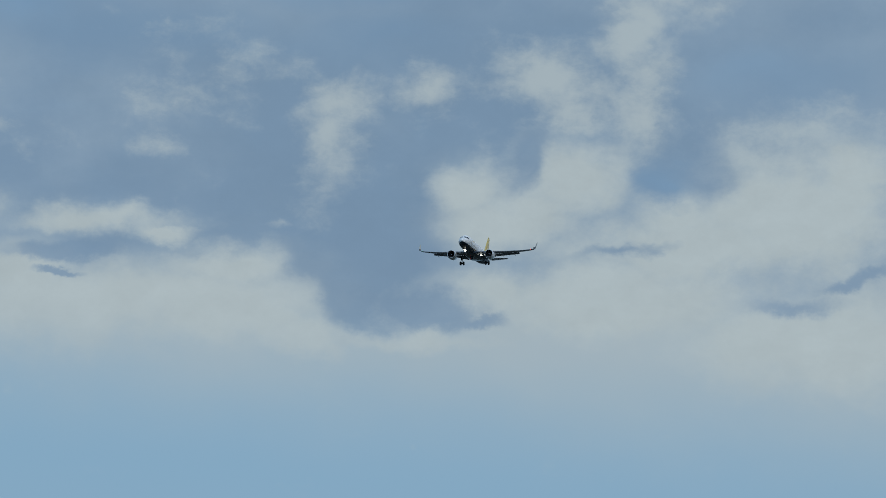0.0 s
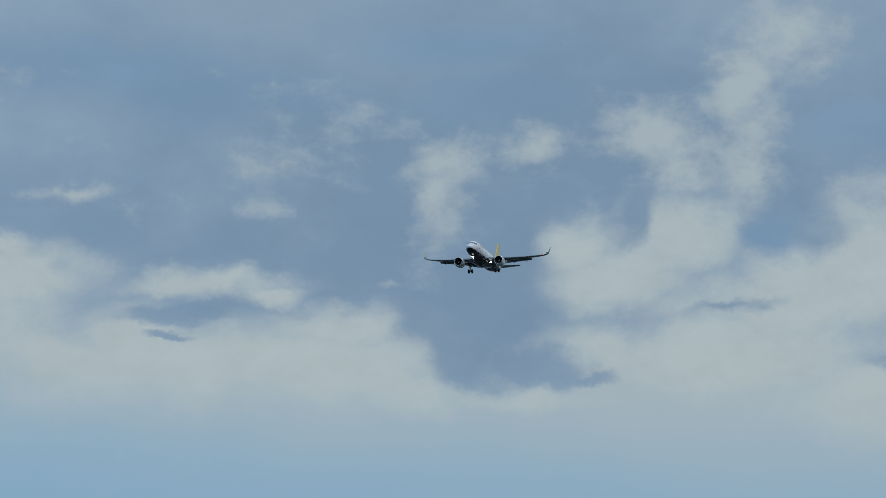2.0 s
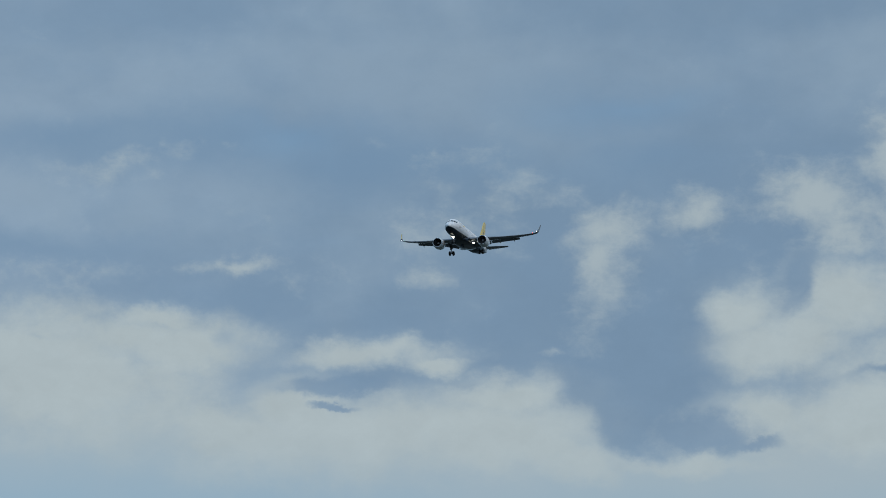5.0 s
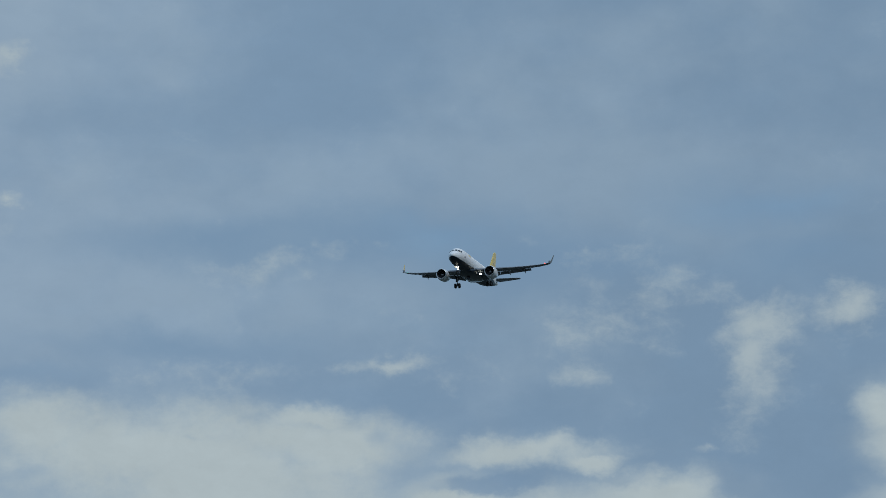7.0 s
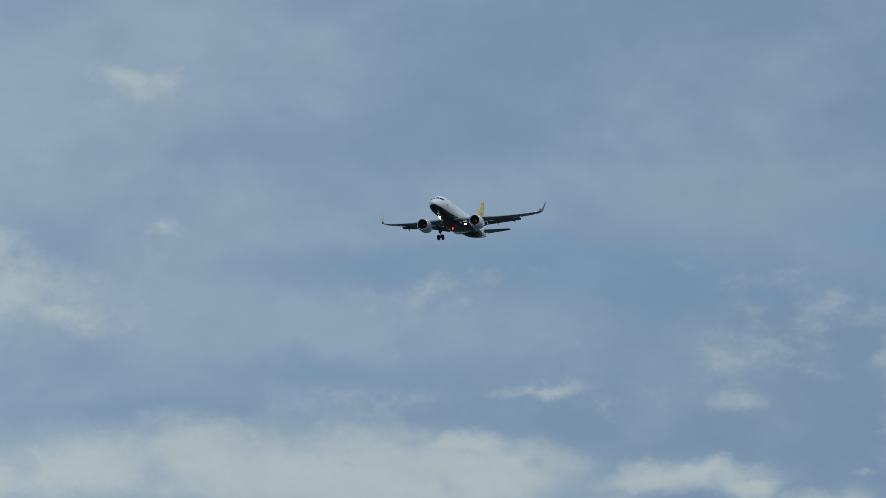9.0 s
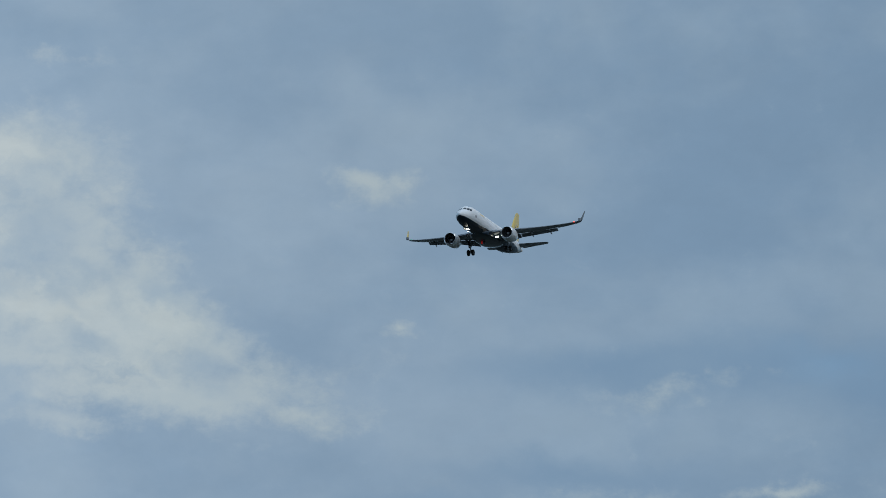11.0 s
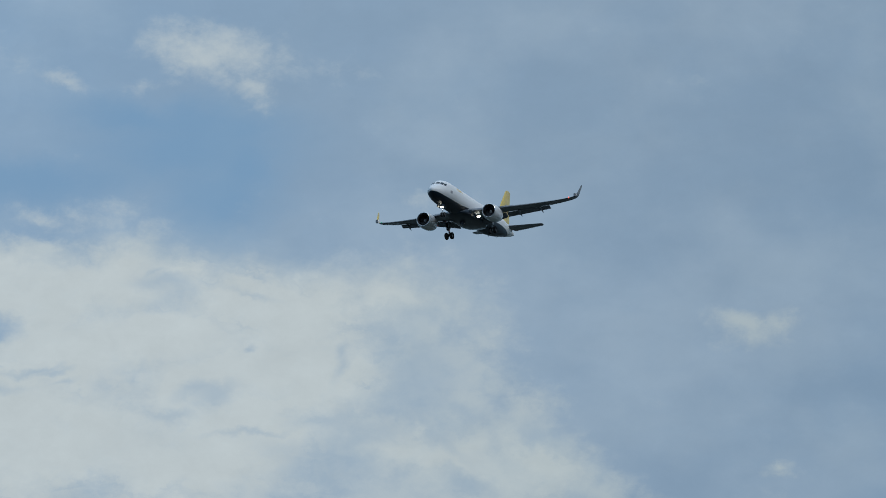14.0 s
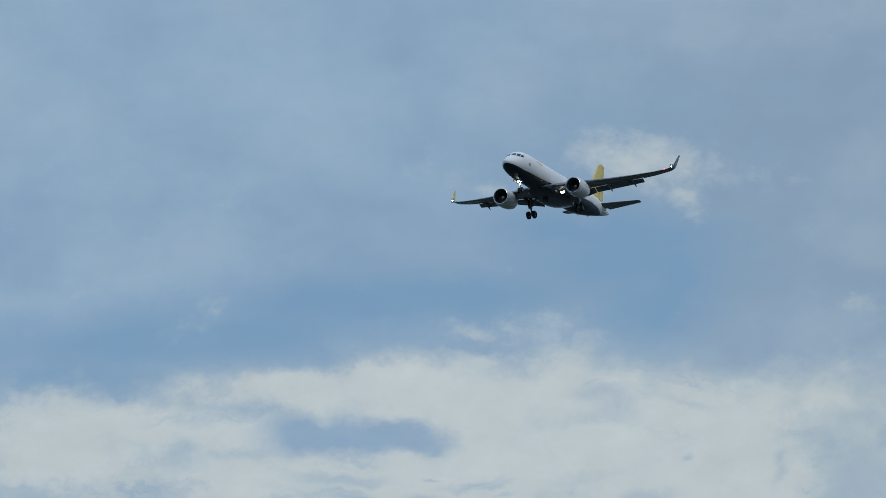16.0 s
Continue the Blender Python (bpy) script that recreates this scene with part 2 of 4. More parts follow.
STREAKS_D = (
    (-8.04, 10.62, 0.23, 0.11, -11, 1.00),
    (-12.66, 11.39, 0.13, 0.05, -2, 1.00),
    (-11.53, 11.15, 0.27, 0.04, -2, 1.00),
    (-11.61, 11.05, 0.15, 0.03, -2, 1.00),
    (-10.77, 11.11, 0.23, 0.03, 10, 1.00),
    (-9.88, 11.64, 0.15, 0.04, -2, 1.00),
    (-11.03, 11.14, 0.06, 0.02, -2, 1.00),
    (-12.77, 11.56, 0.34, 0.02, 2, 0.60),
    (-9.27, 11.68, 0.19, 0.03, -2, 0.80),
    (-8.69, 11.14, 0.05, 0.09, -32, 1.00),
    (-8.27, 11.20, 0.23, 0.22, -2, 0.80),
)
STREAKS_F = (
    (-9.63, 10.89, 0.16, 0.06, 9, 1.00),
    (-8.21, 10.96, 0.23, 0.15, -31, 0.90),
    (-9.05, 10.13, 0.42, 0.15, -21, 0.90),
    (-11.55, 11.13, 0.28, 0.05, 2, 1.00),
    (-11.06, 10.98, 0.25, 0.05, -1, 1.00),
    (-9.89, 11.62, 0.19, 0.06, -9, 1.00),
    (-8.85, 10.73, 0.25, 0.06, -1, 1.00),
    (-9.91, 11.63, 0.20, 0.07, -16, 1.00),
    (-9.54, 10.88, 0.18, 0.06, 14, 1.00),
    (-9.85, 10.75, 0.16, 0.05, 4, 0.80),
    (-9.32, 10.67, 0.32, 0.03, 4, 0.90),
    (-8.14, 10.98, 0.25, 0.22, -1, 1.00),
    (-8.87, 10.45, 0.43, 0.11, -21, 1.00),
    (-8.71, 11.05, 0.05, 0.13, -31, 0.70),
)
STREAKS_G = (
    (-11.64, 11.15, 0.27, 0.05, 1, 1.00),
    (-12.66, 11.40, 0.15, 0.07, -2, 0.80),
)
STREAKS = STREAKS_A + STREAKS_B + STREAKS_C + STREAKS_D + STREAKS_F + STREAKS_G
THICK = (
    (-3.95, 10.06, 1.43, 0.16, 2, 1.00),
    (-0.74, 10.31, 0.64, 0.24, 0, 0.90),
    (-2.29, 9.96, 1.02, 0.20, -1, 1.00),
    (-5.99, 9.18, 0.98, 0.11, 2, 0.80),
    (-3.34, 10.08, 1.06, 0.20, 2, 1.00),
    (-3.64, 10.04, 0.76, 0.17, 4, 0.90),
    (-0.60, 10.28, 0.72, 0.19, 0, 0.90),
    (-2.86, 10.12, 1.06, 0.17, -3, 0.90),
    (-0.45, 9.97, 0.64, 0.22, 2, 0.90),
    (2.27, 9.70, 0.68, 0.24, 2, 0.90),
    (1.38, 9.01, 0.19, 0.22, 2, 0.90),
    (-4.68, 9.37, 1.13, 0.13, -2, 0.80),
)
GAPS_A = (
    (-9.74, 12.48, 0.69, 0.26, -1, 1.00),
    (-9.52, 12.18, 0.46, 0.26, -1, 1.00),
    (-10.89, 12.28, 0.99, 0.17, 3, 1.00),
    (-11.42, 12.25, 0.61, 0.19, -1, 1.00),
    (-10.04, 12.67, 0.53, 0.15, -11, 1.00),
    (-9.34, 12.36, 0.34, 0.33, -1, 1.00),
    (-12.64, 12.12, 1.60, 0.22, 2, 1.00),
    (-13.44, 11.84, 0.84, 0.15, -2, 1.00),
    (-11.76, 12.28, 0.76, 0.19, -2, 1.00),
    (-9.61, 12.62, 0.72, 0.22, -2, 1.00),
    (-9.13, 12.46, 0.38, 0.22, -2, 0.70),
    (-13.64, 13.00, 0.31, 0.11, -2, 0.50),
    (-11.75, 12.73, 0.27, 0.19, -2, 0.40),
    (-8.51, 13.62, 0.46, 0.15, -2, 0.40),
)
GAPS_B = (
    (1.46, 9.02, 0.23, 0.19, 2, 0.50),
    (0.08, 9.72, 0.45, 0.26, 2, 0.37),
    (-0.42, 8.96, 0.15, 0.45, 2, 0.31),
    (2.00, 9.77, 0.68, 0.22, 2, 0.37),
    (-0.98, 9.84, 0.45, 0.22, 2, 0.31),
    (-2.57, 10.04, 0.38, 0.11, 2, 0.31),
    (-1.26, 9.27, 0.30, 0.19, 2, 0.37),
    (1.53, 9.17, 0.23, 0.22, 2, 0.37),
    (-0.53, 10.34, 0.87, 0.15, 6, 0.50),
    (-0.16, 9.40, 0.23, 0.30, -0, 0.37),
    (-5.43, 9.24, 0.68, 0.10, 4, 0.43),
    (-2.57, 9.43, 0.45, 0.15, -0, 0.31),
    (-1.29, 9.86, 0.38, 0.15, -0, 0.37),
    (-3.55, 9.59, 0.75, 0.11, -0, 0.25),
)
GAPS_C = (
    (-1.91, 11.28, 0.45, 0.22, -0, 0.25),
    (-2.85, 10.11, 0.60, 0.19, -0, 0.56),
    (-3.16, 9.52, 0.57, 0.11, -0, 0.31),
    (-5.80, 9.92, 1.13, 0.15, 5, 0.25),
    (-7.31, 9.48, 1.13, 0.15, -0, 0.31),
    (-4.47, 11.02, 0.45, 0.22, -0, 0.19),
)
GAPS = GAPS_A + GAPS_B + GAPS_C


# ---- light: a bright cloudy sky and a veiled sun ----
SUN_EL, SUN_HEADING = 50.0, 120.0   # the sun stands behind the viewer's shoulder, veiled
world = bpy.data.worlds.new("sky")
scene.world = world
world.use_nodes = True
wt = world.node_tree
wt.nodes.clear()


def feed(nd, index, source):
    if hasattr(source, "is_output"):
        wt.links.new(source, nd.inputs[index])
    else:
        nd.inputs[index].default_value = source


def maths(op, a, b=0.0, c=0.0):
    nd = wt.nodes.new("ShaderNodeMath")
    nd.operation = op
    for i, q in enumerate((a, b, c)):
        feed(nd, i, q)
    return nd.outputs[0]


def vmaths(op, a, b=None, scale=None):
    nd = wt.nodes.new("ShaderNodeVectorMath")
    nd.operation = op
    feed(nd, 0, a)
    if b is not None:
        feed(nd, 1, b)
    if scale is not None:
        feed(nd, 3, scale)
    return nd.outputs[0]


def step(x, lo, hi, top=1.0):
    """A soft step from 0 to top as x goes from lo to hi."""
    nd = wt.nodes.new("ShaderNodeMapRange")
    nd.interpolation_type = "SMOOTHSTEP"
    feed(nd, 0, x)
    for i, q in enumerate((lo, hi, 0.0, top)):
        nd.inputs[i + 1].default_value = q
    return nd.outputs[0]


def blend(fac, a, b):
    nd = wt.nodes.new("ShaderNodeMix")
    nd.data_type = "RGBA"
    feed(nd, 0, fac)
    for i, q in ((6, a), (7, b)):
        feed(nd, i, (*q, 1) if isinstance(q, tuple) else q)
    return nd.outputs[2]


def billow(vec, scale, detail=5.0, rough=0.55, colour=False):
    nd = wt.nodes.new("ShaderNodeTexNoise")
    feed(nd, 0, vec)
    nd.inputs["Scale"].default_value, nd.inputs["Detail"].default_value, nd.inputs["Roughness"].default_value = scale, detail, rough
    return nd.outputs["Color" if colour else "Fac"]


def heap(coord, blobs):
    """How deep a direction lies in any of the blobs: 1 in a middle, 0.5 at a rim."""
    total = None
    for u, v, ru, rv, turn, weight in blobs:
        mp = wt.nodes.new("ShaderNodeMapping")
        mp.vector_type = "TEXTURE"
        feed(mp, 0, coord)
        mp.inputs["Location"].default_value = (u, v, 0)
        mp.inputs["Rotation"].default_value = (0, 0, radians(turn))
        mp.inputs["Scale"].default_value = (2 * ru, 2 * rv, 1)
        gr = wt.nodes.new("ShaderNodeTexGradient")
        gr.gradient_type = "SPHERICAL"
        wt.links.new(mp.outputs[0], gr.inputs[0])
        val = gr.outputs[1]
        if weight != 1:
            val = maths("MULTIPLY", val, weight)
        total = val if total is None else maths("SMOOTH_MAX", total, val, 0.12)
    return total


direction = wt.nodes.new("ShaderNodeTexCoord").outputs["Generated"]
split = wt.nodes.new("ShaderNodeSeparateXYZ")
wt.links.new(direction, split.inputs[0])
azimuth = maths("MULTIPLY", maths("ARCTAN2", split.outputs[0], split.outputs[1]), 180 / math.pi)
elevation = maths("MULTIPLY", maths("ARCSINE", split.outputs[2]), 180 / math.pi)
join = wt.nodes.new("ShaderNodeCombineXYZ")
wt.links.new(azimuth, join.inputs[0])
wt.links.new(elevation, join.inputs[1])
flat = join.outputs[0]
wide = vmaths("MULTIPLY", direction, (57.3, 57.3, 76.0))     # clouds lie wider than high

# ragged outlines: the coordinate itself is stirred at two scales
stir_big = vmaths("SCALE", vmaths("SUBTRACT", billow(wide, 0.9, 2.0, 0.5, True), (0.5, 0.5, 0.5)), scale=0.30)
stir_small = vmaths("SCALE", vmaths("SUBTRACT", billow(wide, 3.4, 5.0, 0.62, True), (0.5, 0.5, 0.5)), scale=0.24)
stirred = vmaths("ADD", vmaths("ADD", flat, stir_big), stir_small)

puff = billow(wide, 2.0, 8.0, 0.65)          # cloud texture
thread = billow(vmaths("MULTIPLY", vmaths("ADD", wide, stir_small), (1.0, 1.0, 1.25)), 2.3, 9.0, 0.66)
crumb = billow(wide, 5.0, 6.0, 0.6)
layer = wt.nodes.new("ShaderNodeMapping")     # the veil lies in wide, low bands
layer.inputs["Rotation"].default_value, layer.inputs["Scale"].default_value = (0.3, 0.25, 0.6), (0.7, 0.7, 1.5)
feed(layer, 0, wide)
broad = billow(layer.outputs[0], 0.38, 4.0, 0.5)
soft_puff = billow(wide, 0.95, 6.0, 0.55)


def ragged(depth, noise_out, amount):
    return maths("ADD", depth, maths("MULTIPLY", maths("SUBTRACT", noise_out, 0.5), amount))


# veil: grey-blue layer cloud, lighter and darker in broad patches, thinner to the left
veil = blend(step(ragged(broad, soft_puff, 0.6), 0.34, 0.68), (0.191, 0.289, 0.407), (0.242, 0.340, 0.450))
veil = vmaths("SCALE", veil, scale=maths("ADD", 0.94, step(azimuth, -1.0, -11.0, 0.26)))
veil = vmaths("SCALE", veil, scale=maths("ADD", 0.93, maths("MULTIPLY", thread, 0.14)))
veil = blend(maths("SUBTRACT", step(azimuth, -3.0, -7.0), step(azimuth, -8.0, -11.5)), veil, vmaths("MULTIPLY", veil, (1.055, 1.0, 0.960)))
# thicker, darker bands of the veil
veil = blend(step(ragged(heap(stirred, THICK), soft_puff, 0.9), 0.20, 0.95, 0.80), veil, (0.168, 0.270, 0.396))
# clear sky in the gaps
clear = wt.nodes.new("ShaderNodeTexSky")
clear.sky_type, clear.sun_disc = "NISHITA", False
clear.sun_elevation, clear.sun_rotation = radians(SUN_EL), radians(SUN_HEADING)
SKY_STRENGTH = 0.07
blue = blend(0.70, vmaths("SCALE", clear.outputs[0], scale=SKY_STRENGTH), (0.178, 0.338, 0.528))
gap = step(ragged(heap(stirred, GAPS), soft_puff, 0.6), 0.22, 0.92, 0.84)
sky = blend(gap, veil, blue)
holes = heap(stirred, HOLES)
holes_n = ragged(holes, puff, 0.75)
streaks_n = ragged(heap(stirred, STREAKS), thread, 0.9)
streak = maths("SUBTRACT", 1.0, step(streaks_n, 0.24, 1.0, 0.54))
# pale haze low down
low = step(ragged(elevation, soft_puff, 0.6), 8.65, 8.0, 0.85)
low = maths("MULTIPLY", low, maths("SUBTRACT", 1.0, step(holes_n, 0.28, 0.66, 0.95)))
sky = blend(low, sky, (0.392, 0.462, 0.490))
lowest = step(ragged(maths("ADD", elevation, maths("MULTIPLY", azimuth, 0.06)), soft_puff, 0.35), 8.20, 6.95)
sky = blend(lowest, sky, (0.232, 0.384, 0.520))

# thin bright wisps
wisp = maths("MULTIPLY", step(ragged(ragged(heap(stirred, WISPS), thread, 1.2), crumb, 0.85), 0.24, 1.15, 0.80), maths("MULTIPLY", streak, maths("SUBTRACT", 1.0, step(holes_n, 0.25, 0.85, 0.7))))
cream = blend(step(azimuth, -5.5, -9.5), (0.408, 0.474, 0.494), (0.500, 0.556, 0.570))
sky = blend(wisp, sky, cream)
# solid cloud banks with the grey-blue breaks in front of them
bank_depth = heap(stirred, BANKS)
halo = maths("MULTIPLY", step(ragged(bank_depth, soft_puff, 0.8), 0.0, 0.62, 0.34), maths("SUBTRACT", 1.0, step(holes_n, 0.20, 0.66)))
sky = blend(maths("MULTIPLY", halo, maths("SUBTRACT", 1.0, lowest)), sky, (0.335, 0.425, 0.490))
bank = maths("MULTIPLY", step(ragged(bank_depth, puff, 0.80), 0.24, 0.80, 0.96), maths("SUBTRACT", 1.0, step(holes_n, 0.26, 0.76, 0.85)))
bank = maths("MULTIPLY", bank, maths("SUBTRACT", 1.0, lowest))
bank = maths("MULTIPLY", maths("MULTIPLY", bank, streak), step(soft_puff, -0.6, 0.5))
lie = wt.nodes.new("ShaderNodeMapping")
lie.inputs["Rotation"].default_value, lie.inputs["Scale"].default_value = (0, 0, radians(32)), (0.8, 2.6, 1)
feed(lie, 0, vmaths("ADD", stirred, stir_small))
fibre = billow(lie.outputs[0], 1.7, 7.0, 0.62)
torn = maths("MULTIPLY", step(fibre, 0.46, 0.70, 0.75), maths("MULTIPLY", step(bank_depth, 0.95, 0.55), step(azimuth, -5.5, -7.0)))
bank = maths("MULTIPLY", bank, maths("SUBTRACT", 1.0, torn))
bank_tone = vmaths("SCALE", cream, scale=maths("ADD", 0.85, maths("ADD", maths("MULTIPLY", thread, 0.20), maths("MULTIPLY", crumb, 0.10))))
sky = blend(bank, sky, bank_tone)
# an overcast sky is brighter overhead
overhead = maths("ADD", 1.0, maths("MULTIPLY", step(elevation, 16.0, 80.0), 1.1))
sky = vmaths("MULTIPLY", vmaths("SCALE", sky, scale=overhead), (0.997, 1.014, 1.028))

w_bg = wt.nodes.new("ShaderNodeBackground")
wt.links.new(sky, w_bg.inputs[0])
w_out = wt.nodes.new("ShaderNodeOutputWorld")
wt.links.new(w_bg.outputs[0], w_out.inputs[0])

sun = new("sun", bpy.data.lights.new("sun", "SUN"))
sun.data.energy, sun.data.angle, sun.data.color = 1.0, radians(25), (1.0, 0.96, 0.90)
se, sh = radians(SUN_EL), radians(SUN_HEADING)
sun.matrix_world = look((math.cos(se) * math.sin(sh) * 50, math.cos(se) * math.cos(sh) * 50, math.sin(se) * 50), (0, 0, 0))


# ---- materials ----
def material(name, colour, rough=0.5, metal=0.0, vary=0.12, scale=3.0, bump=0.0, coat=0.0, fine=None):
    """A surface with tone that varies at two scales, and fine relief."""
    m = bpy.data.materials.new(name)
    m.use_nodes = True
    nt = m.node_tree
    b = nt.nodes["Principled BSDF"]
    b.inputs["Roughness"].default_value, b.inputs["Metallic"].default_value = rough, metal
    b.inputs["Coat Weight"].default_value = coat
    tc = nt.nodes.new("ShaderNodeTexCoord")
    big, small = nt.nodes.new("ShaderNodeTexNoise"), nt.nodes.new("ShaderNodeTexNoise")
    for nd, sc in ((big, scale * 0.2), (small, fine or scale * 4)):
        nd.inputs["Scale"].default_value, nd.inputs["Detail"].default_value = sc, 4
        nt.links.new(tc.outputs["Object"], nd.inputs["Vector"])
    add = nt.nodes.new("ShaderNodeMath")
    add.operation = "ADD"
    nt.links.new(big.outputs["Fac"], add.inputs[0])
    nt.links.new(small.outputs["Fac"], add.inputs[1])
    rng = nt.nodes.new("ShaderNodeMapRange")
    rng.inputs["From Min"].default_value, rng.inputs["From Max"].default_value = 0.6, 1.4
    rng.inputs["To Min"].default_value, rng.inputs["To Max"].default_value = 1 - vary, 1 + vary
    nt.links.new(add.outputs[0], rng.inputs["Value"])
    mul = nt.nodes.new("ShaderNodeVectorMath")
    mul.operation = "SCALE"
    mul.inputs[0].default_value = colour
    nt.links.new(rng.outputs[0], mul.inputs["Scale"])
    nt.links.new(mul.outputs[0], b.inputs["Base Color"])
    if bump:
        bp = nt.nodes.new("ShaderNodeBump")
        bp.inputs["Strength"].default_value, bp.inputs["Distance"].default_value = bump, 0.02
        nt.links.new(small.outputs["Fac"], bp.inputs["Height"])
        nt.links.new(bp.outputs[0], b.inputs["Normal"])
    return m


def glow(name, colour, strength):
    m = bpy.data.materials.new(name)
    m.use_nodes = True
    b = m.node_tree.nodes["Principled BSDF"]
    b.inputs["Base Color"].default_value = (*colour, 1)
    b.inputs["Emission Color"].default_value, b.inputs["Emission Strength"].default_value = (*colour, 1), strength
    return m


WHITE = material("white_paint", (0.74, 0.75, 0.76), 0.5, vary=0.06, scale=1.0)
NAVY = material("navy_paint", (0.006, 0.017, 0.032), 0.4, vary=0.2, scale=1.0, coat=0.3)
YELLOW = material("yellow_paint", (0.70, 0.52, 0.12), 0.35, vary=0.08, scale=1.0, coat=0.3)
WING_GREY = material("wing_grey_paint", (0.180, 0.205, 0.235), 0.42, vary=0.15, scale=1.5)
FLAP_GREY = material("flap_grey_paint", (0.135, 0.152, 0.175), 0.5, vary=0.2, scale=2.0)
NACELLE = material("nacelle_paint", (0.62, 0.63, 0.64), 0.3, vary=0.08, scale=1.5, coat=0.3)
LIP = material("bare_aluminium", (0.72, 0.73, 0.75), 0.28, metal=1.0, vary=0.08)
DUCT = material("dark_duct", (0.05, 0.05, 0.055), 0.6, vary=0.2)
BLADE = material("fan_blade_titanium", (0.10, 0.10, 0.11), 0.4, metal=0.8, vary=0.2)
SPINNER = material("spinner_grey", (0.42, 0.42, 0.43), 0.45, vary=0.1)
STEEL = material("gear_steel", (0.20, 0.21, 0.22), 0.45, metal=0.3, vary=0.2)
RUBBER = material("tyre_rubber", (0.014, 0.014, 0.015), 0.85, vary=0.25, bump=0.2)
RIM = material("wheel_rim", (0.12, 0.12, 0.125), 0.5, metal=0.5, vary=0.15)
COCKPIT_GLASS = material("cockpit_glass", (0.012, 0.016, 0.022), 0.08, vary=0.1)
EXHAUST = material("hot_section_metal", (0.20, 0.18, 0.16), 0.4, metal=0.9, vary=0.2)
MARK = material("grey_marking", (0.30, 0.30, 0.32), 0.45, vary=0.1)
GOLD_MARK = material("gold_marking", (0.66, 0.46, 0.12), 0.4, vary=0.1)
LAMP = glow("landing_lamp_glass", (1.0, 0.98, 0.84), 8.0)
STROBE = glow("strobe_glass", (1.0, 1.0, 1.0), 9.0)
BEACON_RED = glow("red_beacon_glass", (1.0, 0.022, 0.008), 12.0)
NAV_RED = glow("red_lamp_glass", (1.0, 0.10, 0.06), 2.2)
NAV_GREEN = glow("green_lamp_glass", (0.1, 0.6, 0.4), 0.2)
GRASS = material("rough_grassland", (0.027, 0.035, 0.029), 0.95, vary=0.5, scale=0.01, fine=0.3)
INSECT = material("insect_shell", (0.09, 0.09, 0.09), 0.6, vary=0.2, scale=300)


def two_tone(upper, lower):
    """Fuselage livery: light above, dark belly, with the line that drops away behind the wing."""
    m = upper.copy()
    m.name = "two_tone_fuselage_paint"
    nt = m.node_tree
    b = nt.nodes["Principled BSDF"]
    src = b.inputs["Base Color"].links[0].from_socket
    tc = nt.nodes.new("ShaderNodeTexCoord")
    sep = nt.nodes.new("ShaderNodeSeparateXYZ")
    nt.links.new(tc.outputs["Object"], sep.inputs[0])
    line = nt.nodes.new("ShaderNodeFloatCurve")
    cm = line.mapping.curves[0]
    # along the hull from tail (0) to nose (1): height of the line, 0.5 is the centreline
    pts = ((0.0, 0.40), (0.09, 0.435), (0.12, 0.448), (0.149, 0.460), (0.186, 0.468), (0.255, 0.468), (0.309, 0.462), (0.362, 0.448), (0.441, 0.428), (0.548, 0.406), (0.628, 0.388),
           (0.707, 0.366), (0.787, 0.350), (0.867, 0.346), (0.92, 0.352), (0.96, 0.372), (1.0, 0.404))
    cm.points[0].location, cm.points[1].location = pts[0], pts[-1]
    for p in pts[1:-1]:
        cm.points.new(*p)
    line.mapping.update()
    along = nt.nodes.new("ShaderNodeMapRange")
    along.inputs["From Min"].default_value, along.inputs["From Max"].default_value = 17 - 37.6, 17.0
    nt.links.new(sep.outputs["X"], along.inputs["Value"])
    nt.links.new(along.outputs[0], line.inputs["Value"])
    high = nt.nodes.new("ShaderNodeMapRange")
    high.inputs["From Min"].default_value, high.inputs["From Max"].default_value = -4.0, 4.0
    nt.links.new(sep.outputs["Z"], high.inputs["Value"])
    sub = nt.nodes.new("ShaderNodeMath")
    sub.operation = "GREATER_THAN"
    nt.links.new(high.outputs[0], sub.inputs[0])
    nt.links.new(line.outputs[0], sub.inputs[1])
    mix = nt.nodes.new("ShaderNodeMix")
    mix.data_type = "RGBA"
    nt.links.new(sub.outputs[0], mix.inputs["Factor"])
    mix.inputs["A"].default_value = (*lower, 1)
    nt.links.new(src, mix.inputs["B"])
    nt.links.new(mix.outputs["Result"], b.inputs["Base Color"])
    return m


HULL = two_tone(WHITE, (0.006, 0.017, 0.032))


# ---- building helpers ----
def part(name, bm, mat, parent=None, label="", smooth=True):
    """One mesh object, under a thing or a part."""
    bmesh.ops.recalc_face_normals(bm, faces=bm.faces)
    me = bpy.data.meshes.new(name)
    bm.to_mesh(me)
    bm.free()
    me.materials.append(mat)
    for p in me.polygons:
        p.use_smooth = smooth
    ob = new(name, me)
    ob.parent = parent
    if smooth:
        me.set_sharp_from_angle(angle=radians(40))
    return tagged(ob, label)


def loft(bm, rings, caps=True, closed=True):
    """Skin over rings of points, all with the same count."""
    vs = [[bm.verts.new(p) for p in r] for r in rings]
    n = len(vs[0])
    for a, b in zip(vs, vs[1:]):
        for i in range(n if closed else n - 1):
            j = (i + 1) % n
            bm.faces.new((a[i], a[j], b[j], b[i]))
    if caps:
        bm.faces.new(vs[0])
        bm.faces.new(vs[-1])
    return vs


def at(s, y, z):
    """A place on the aircraft: metres behind the nose, to port, above the centreline."""
    return Vector((17.0 - s, y, z))


